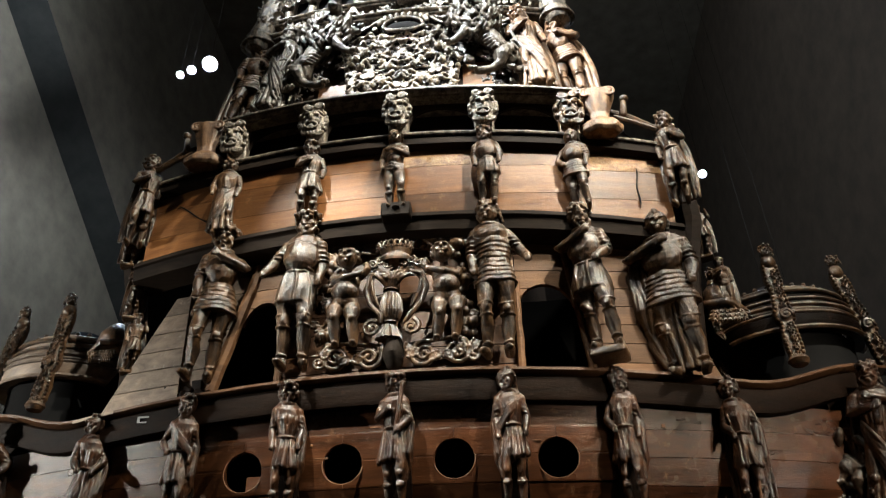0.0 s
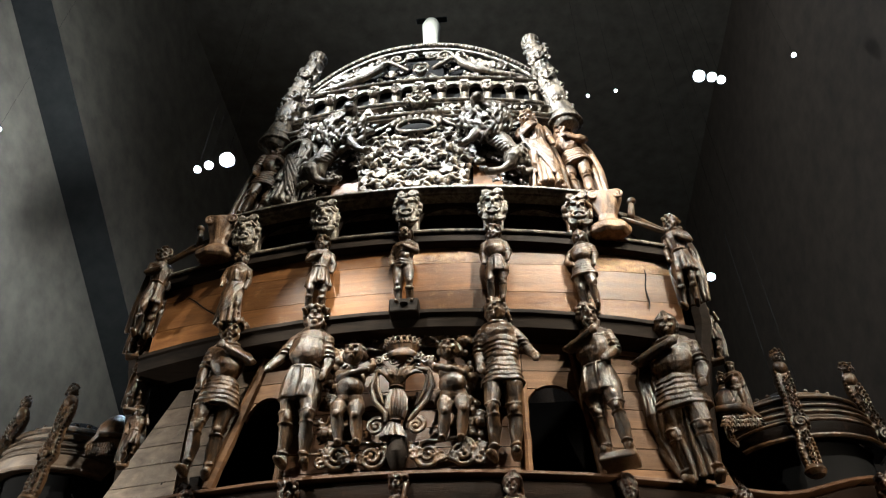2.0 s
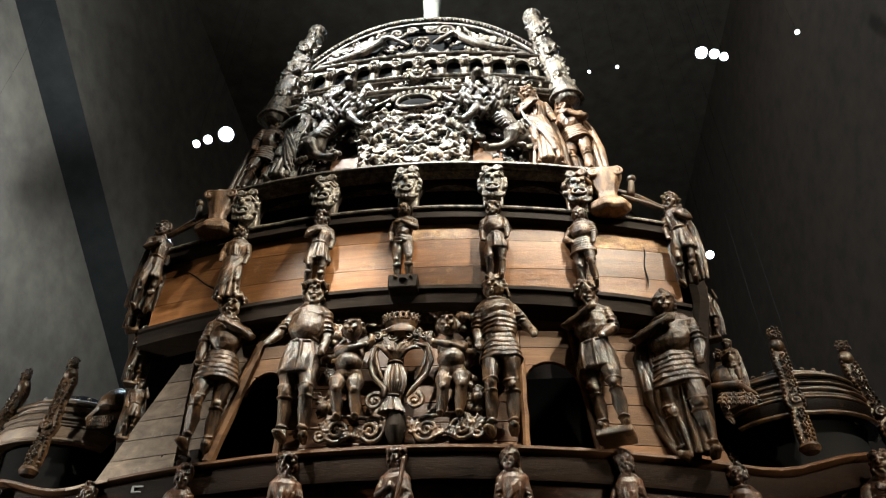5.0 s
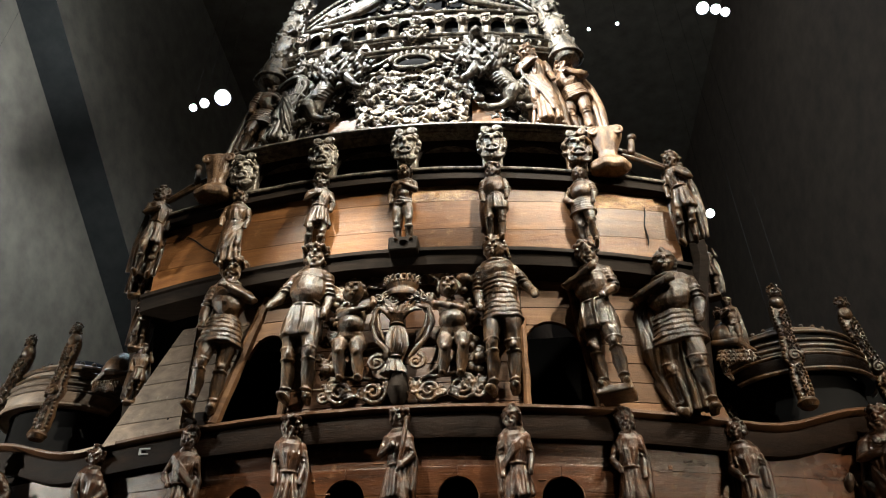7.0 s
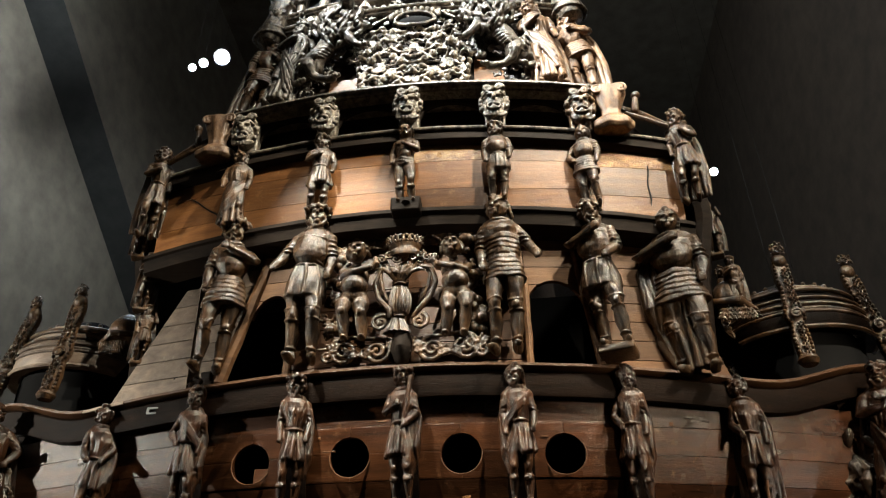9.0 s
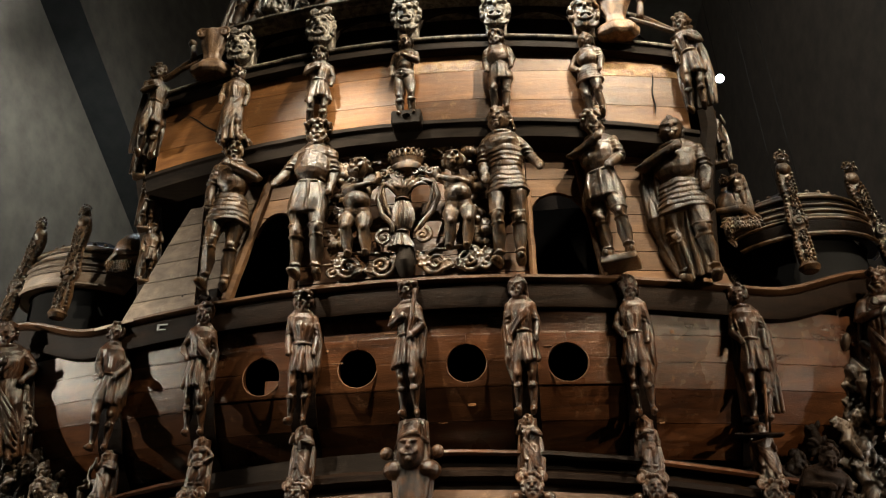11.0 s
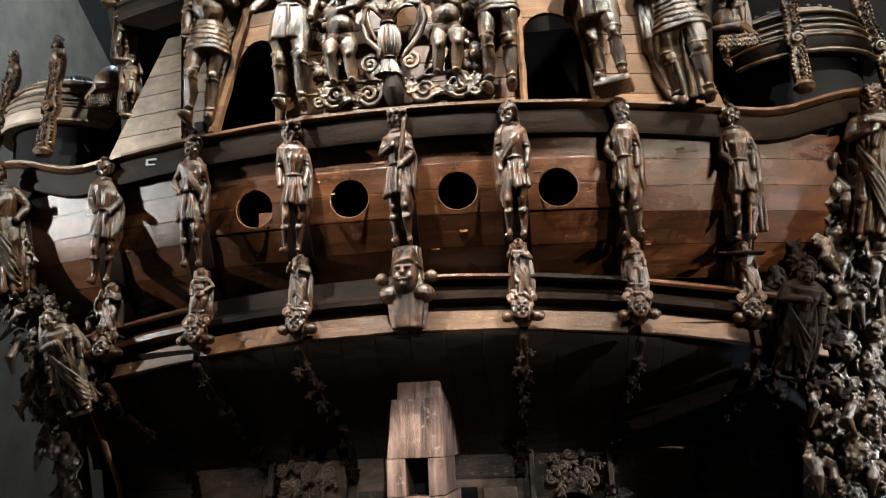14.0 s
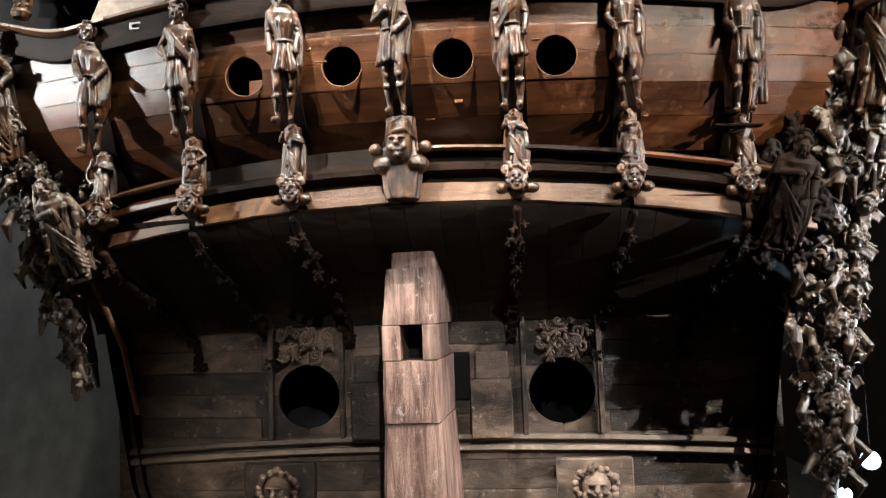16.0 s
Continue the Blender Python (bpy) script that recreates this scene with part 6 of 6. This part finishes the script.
# ---- quarter carvings hanging beside the counter ----
for s in (-1, 1):
    column = ((5.0, 3.6, 5.95, 5.72, 0.42, 0.45, 90), (3.6, 2.2, 5.72, 5.5, 0.45, 0.5, 130), (2.2, 1.0, 5.5, 5.48, 0.5, 0.42, 100), (1.0, -0.9, 5.48, 5.6, 0.4, 0.25, 90))
    if s < 0:
        column = ((5.0, 3.6, 6.15, 5.8, 0.36, 0.32, 70), (3.6, 2.2, 5.8, 5.43, 0.3, 0.24, 70), (2.2, 1.0, 5.43, 5.24, 0.22, 0.12, 44), (1.0, 0.6, 5.24, 5.2, 0.1, 0.05, 8))
    for k, (z0, z1, xa, xb, w0, w1, n) in enumerate(column):
        rnd = random.Random(330 + k + 7 * s)
        g = Geo()
        for i in range(n):
            t = rnd.random()
            z = lerp(z0, z1, t)
            x = lerp(xa, xb, t) + rnd.uniform(-1, 1) * lerp(w0, w1, t)
            y = 10.2 + 0.2 * (4.6 - z) + 0.25 * abs(x - lerp(xa, xb, t)) - rnd.uniform(0, 0.25)
            q = rnd.random()
            if q < 0.12:
                g.ball((s * x, y, z), (rnd.uniform(0.05, 0.11), 0.1, rnd.uniform(0.08, 0.18)), turned(rnd.uniform(0, 90), rnd.uniform(-50, 50), 0), 9, 6)
            elif q < 0.76:
                leaf(g, (s * x, y, z), rnd.uniform(215, 325), rnd.uniform(0.14, 0.26), rnd.uniform(0.09, 0.16), 0.035, 3)
            elif q < 0.9:
                g.tube([(s * x, y, z), (s * (x + rnd.uniform(-0.2, 0.2)), y - 0.1, z - 0.2), (s * (x + rnd.uniform(-0.15, 0.15)), y, z - 0.42)], [0.06, 0.075, 0.03], 7)
            else:
                face(g, (s * x, y - 0.05, z), 0.22, 0.28, False, True, rnd, 0.3)
        g.tube([(s * xa, 10.5 + 0.2 * (4.6 - z0), z0), (s * xb, 10.5 + 0.2 * (4.6 - z1), z1)], [w0 * 0.7, w1 * 0.7], 10)
        weld(thing("quarter_carving", g.rough(0.02, 6, k), CARVED_LOW, "glossy carved cluster of fruit and drapery on the quarter" if k else "carved drapery and shoulders under the end figure", "carving", "quarter carvings"), 0.014, 1)
    geo = figure(1.25, 350 + s, nude=True, arms=("down", "chest"), hat="hair", plinth=0)
    place("statue", geo, CARVED_LOW, (5.86, 9.95, 3.0) if s > 0 else (-5.15, 10.1, 2.6), "carved figure twined in the quarter carving", "statue", "quarter figures", yaw=-s * 15, roll=s * 8)
    # Carved figure where counter meets quarter; shade is in the right one's colour.
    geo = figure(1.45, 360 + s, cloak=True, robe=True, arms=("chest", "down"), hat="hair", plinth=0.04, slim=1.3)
    place("statue", geo, CARVED_LOW if s < 0 else OAK_DEEP_SHADE, (s * 4.62, 10.0, 2.2), "stooping dark carved figure at the counter corner", "statue", "corner figures", lean=22, roll=s * 12)
    # Leaves and heads; the right corner is shaded by its near black oak.
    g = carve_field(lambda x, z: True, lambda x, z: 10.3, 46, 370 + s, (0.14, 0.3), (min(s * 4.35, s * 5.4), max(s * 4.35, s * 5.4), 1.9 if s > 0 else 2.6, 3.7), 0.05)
    weld(thing("corner_carving", g.rough(0.02, 6, s), CARVED_LOW if s < 0 else OAK_DEEP_SHADE, "carved leaves and heads at the counter corner", "carving", "corner carvings"), 0.012, 1)
    g = Geo()
    pts = [(s * 4.95, 10.6, 2.4), (s * 4.62, 11.0, 1.2), (s * 4.5, 11.2, 0.2)]
    g.tube(pts, [0.05, 0.045, 0.04], 8)
    if s < 0:
        thing("quarter_batten", g, OAK_PALE, "pale batten at the edge of the quarter", "batten")

# ---- rudder ----
rudder = holder("rudder", "great weathered oak rudder with a square tiller hole", "rudder")
for k, (z0, z1, a0, b0, a1, b1, y) in enumerate(((2.12, 2.52, -0.31, 0.30, -0.28, 0.27, 10.0), (1.42, 2.16, -0.43, 0.29, -0.37, 0.30, 9.9), (0.14, 0.94, -0.45, 0.30, -0.44, 0.29, 9.9), (-2.4, 0.13, -0.50, 0.40, -0.45, 0.31, 9.93), (-5.9, -2.41, -0.6, 0.5, -0.5, 0.4, 9.98))):
    g = Geo()
    rows = []
    for t in span(0, 1, 6):
        a, b, z = lerp(a0, a1, t), lerp(b0, b1, t), lerp(z0, z1, t)
        e = 0.008 if t in (0.0, 1.0) else 0.0
        rows.append([(a + e, y + 0.03, z), (a + 0.04, y + e, z), (b - 0.04, y + e, z), (b - e, y + 0.03, z), (b + 0.06, 11.5, z), (a - 0.02, 11.5, z)])
    base = g.grid(rows, True)
    g.cap(base, 6, True)
    g.cap(base + 36, 6)
    part("timber", g.rough(0.012, 3, k), OAK_POST, rudder, smooth=False)
for a, b in ((-0.44, -0.2), (0.095, 0.29)):
    g = Geo()
    g.box((a, 9.91, 0.95), (b, 11.4, 1.41), 0.008)
    part("timber", g, OAK_POST, rudder, smooth=False)
# Plate inside the tiller hole, its darkness put into the colour.
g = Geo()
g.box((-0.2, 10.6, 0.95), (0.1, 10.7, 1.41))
part("tiller_end", g, VOID, rudder, "black plate closing the back of the tiller hole")
for s in (-1, 1):
    g = Geo()
    g.box((s * 0.9 - 0.3, 11.3, -0.3), (s * 0.9 + 0.3, 11.62, 0.55), 0.01)
    g.box((s * 0.92 - 0.24, 11.38, 0.55), (s * 0.92 + 0.24, 11.62, 0.95), 0.01)
    thing("stern_knee", g.rough(0.014, 3, s), OAK_STAIN, "weathered oak blocks beside the rudder post", "timber block", "rudder blocks", smooth=False)
# Black block added where the opening between the blocks lies in shade.
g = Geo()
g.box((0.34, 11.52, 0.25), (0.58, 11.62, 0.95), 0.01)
thing("hatch", g, VOID, "black block standing in for a small shaded opening beside the rudder", "hatch")

# ---- lower ports ----
for s in (-1, 1):
    x, z = s * 1.95, 0.33
    g = carve_field(lambda a, b: True, lambda a, b: 11.5, 26, 400 + s, (0.1, 0.2), (x - 0.42, x + 0.42, 0.92, 1.38), 0.03)
    mouth = holder("gun_port", "round black gun port with carved head panel and battens", "gun port", group="gun ports")
    part("carved_head", g, OAK_STAIN, mouth, "worn carved panel above the port")
    for dx in (-0.56, 0.56):
        g = Geo()
        g.box((x + dx - 0.04, 11.5, -0.3), (x + dx + 0.04, 11.62, 1.45), 0.012)
        part("batten", g.rough(0.008, 4), OAK_STAIN, mouth)
    xx = s * 2.35
    g = Geo()
    g.box((xx - 0.55, 11.35, -1.5), (xx + 0.55, 11.5, -0.62), 0.02)
    lid = part("lid", g.rough(0.008, 4, s), OAK_STAIN, mouth, "worn oak port lid below the opening")
    g = Geo()
    face(g, (xx, 11.3, -1.0), 0.42, 0.46, True, True, random.Random(9), 0.35)
    weld(part("lion_mask", g.rough(0.012, 7, s), OAK_STAIN, lid, "pale worn lion mask"), 0.012, 1)
g = Geo()
for x0, x1, z0, z1 in ((-3.55, -3.40, 5.49, 5.51), (-3.55, -3.42, 5.42, 5.435), (-3.55, -3.525, 5.43, 5.50)):
    g.box((x0, 9.236, z0), (x1, 9.262, z1))
thing("paper_tag", g, LABEL, "small white tag on the gallery rail", "tag")

# ---- lamps and steel in the hall ----


def lamp(at, r, watts, toward=(1.45, 0, 1.6), group="hall spotlights"):
    d = (Vector(toward) - Vector(at)).normalized()
    ob = holder("spotlight", "lit museum spotlight hanging in the dark hall", "spotlight", group=group)
    g = Geo()
    p = Vector(at)
    g.tube([p - d * r * 3, p - d * r * 2.4, p - d * r * 0.1, p + d * r * 0.15], [r * 0.6, r * 1.05, r * 1.15, r * 1.2], 14, soft=False)
    part("housing", g, STEEL, ob, "black lamp housing")
    g = Geo()
    g.tube([p + d * r * 0.16, p + d * r * 0.24], [r, r * 0.9], 16, soft=False)
    part("lens", g, LENS, ob, "glowing lamp lens")
    g = Geo()
    g.tube([p - d * r * 1.5, Vector(((p - d * r * 1.5).x, (p - d * r * 1.5).y, 36.0))], 0.003, 4)
    part("hanger", g, VOID, ob)
    if watts:
        data = bpy.data.lights.new("spotlight_bulb", "POINT")
        data.energy, data.color, data.shadow_soft_size = watts, (0.95, 0.97, 1.0), r
        o = new("spotlight_bulb", data)
        o.location = p + d * r * 1.4
    return ob


lamp((-6.8, 15.0, 19.06), 0.2, 2400)
lamp((-7.34, 15.0, 18.87), 0.12, 0)
lamp((-7.66, 15.0, 18.71), 0.10, 0)
lamp((7.92, 15.0, 21.42), 0.17, 80)
lamp((8.29, 15.0, 21.32), 0.14, 0)
lamp((8.54, 15.0, 21.15), 0.12, 0)
lamp((6.84, 16.0, 14.2), 0.10, 40)
lamp((11.64, 16.0, 23.49), 0.07, 0)
lamp((4.6, 16.0, 22.15), 0.045, 0)
lamp((5.54, 16.0, 22.31), 0.045, 0)
lamp((7.23, 14.0, -1.25), 0.14, 120)
lamp((6.77, 14.0, -1.82), 0.11, 0)
lamp((3.8, 16.0, 30.2), 0.10, 220)
lamp((6.82, 16.0, 29.2), 0.12, 220)
lamp((-13.0, 10.0, 23.2), 0.12, 0)
lamp((-13.0, 13.0, 18.85), 0.08, 0)
g = Geo()
g.grid([[(-13.43, 16.0, 34.84), (-11.09, 16.0, 34.33)], [(-12.84, 16.0, 32.73), (-12.8, 16.0, 32.76)]])
g.grid([[(-13.43, 16.05, 34.84), (-11.09, 16.05, 34.33)], [(-12.84, 16.05, 32.73), (-12.8, 16.05, 32.76)]])
banner = holder("banner", "pale triangular canvas corner under the roof", "canvas")
part("cloth", g, CANVAS, banner)
for x in (-13.3, -11.2):
    g = Geo()
    g.tube([(x, 16.02, 34.2), (x, 16.02, 36.0)], 0.006, 5)
    part("cord", g, VOID, banner)


def beam(pts, r, label):
    g = Geo()
    g.tube(pts, r, 4, soft=False)
    thing("beam", g, BEAM, label, "beam", "hall beams", smooth=False)


beam([(-13.95, 10.0, 25.2), (-13.95, 31.0, 13.6)], 1.2, "dark sloping steel beam along the hall wall")
g = Geo()
g.tube([(7.5, 13.0, 5.6), (7.22, 13.0, 3.63), (6.26, 13.0, -1.53), (5.5, 13.0, -6.0)], 0.03, 8)
thing("pole", g, PAINT, "thin pale grey sloping pole beside the hull", "pole")
for y in (-6.0, 4.0):
    beam([(-13.5, y, 33.5), (13.5, y, 33.5)], 0.4, "dark roof beam across the hall")
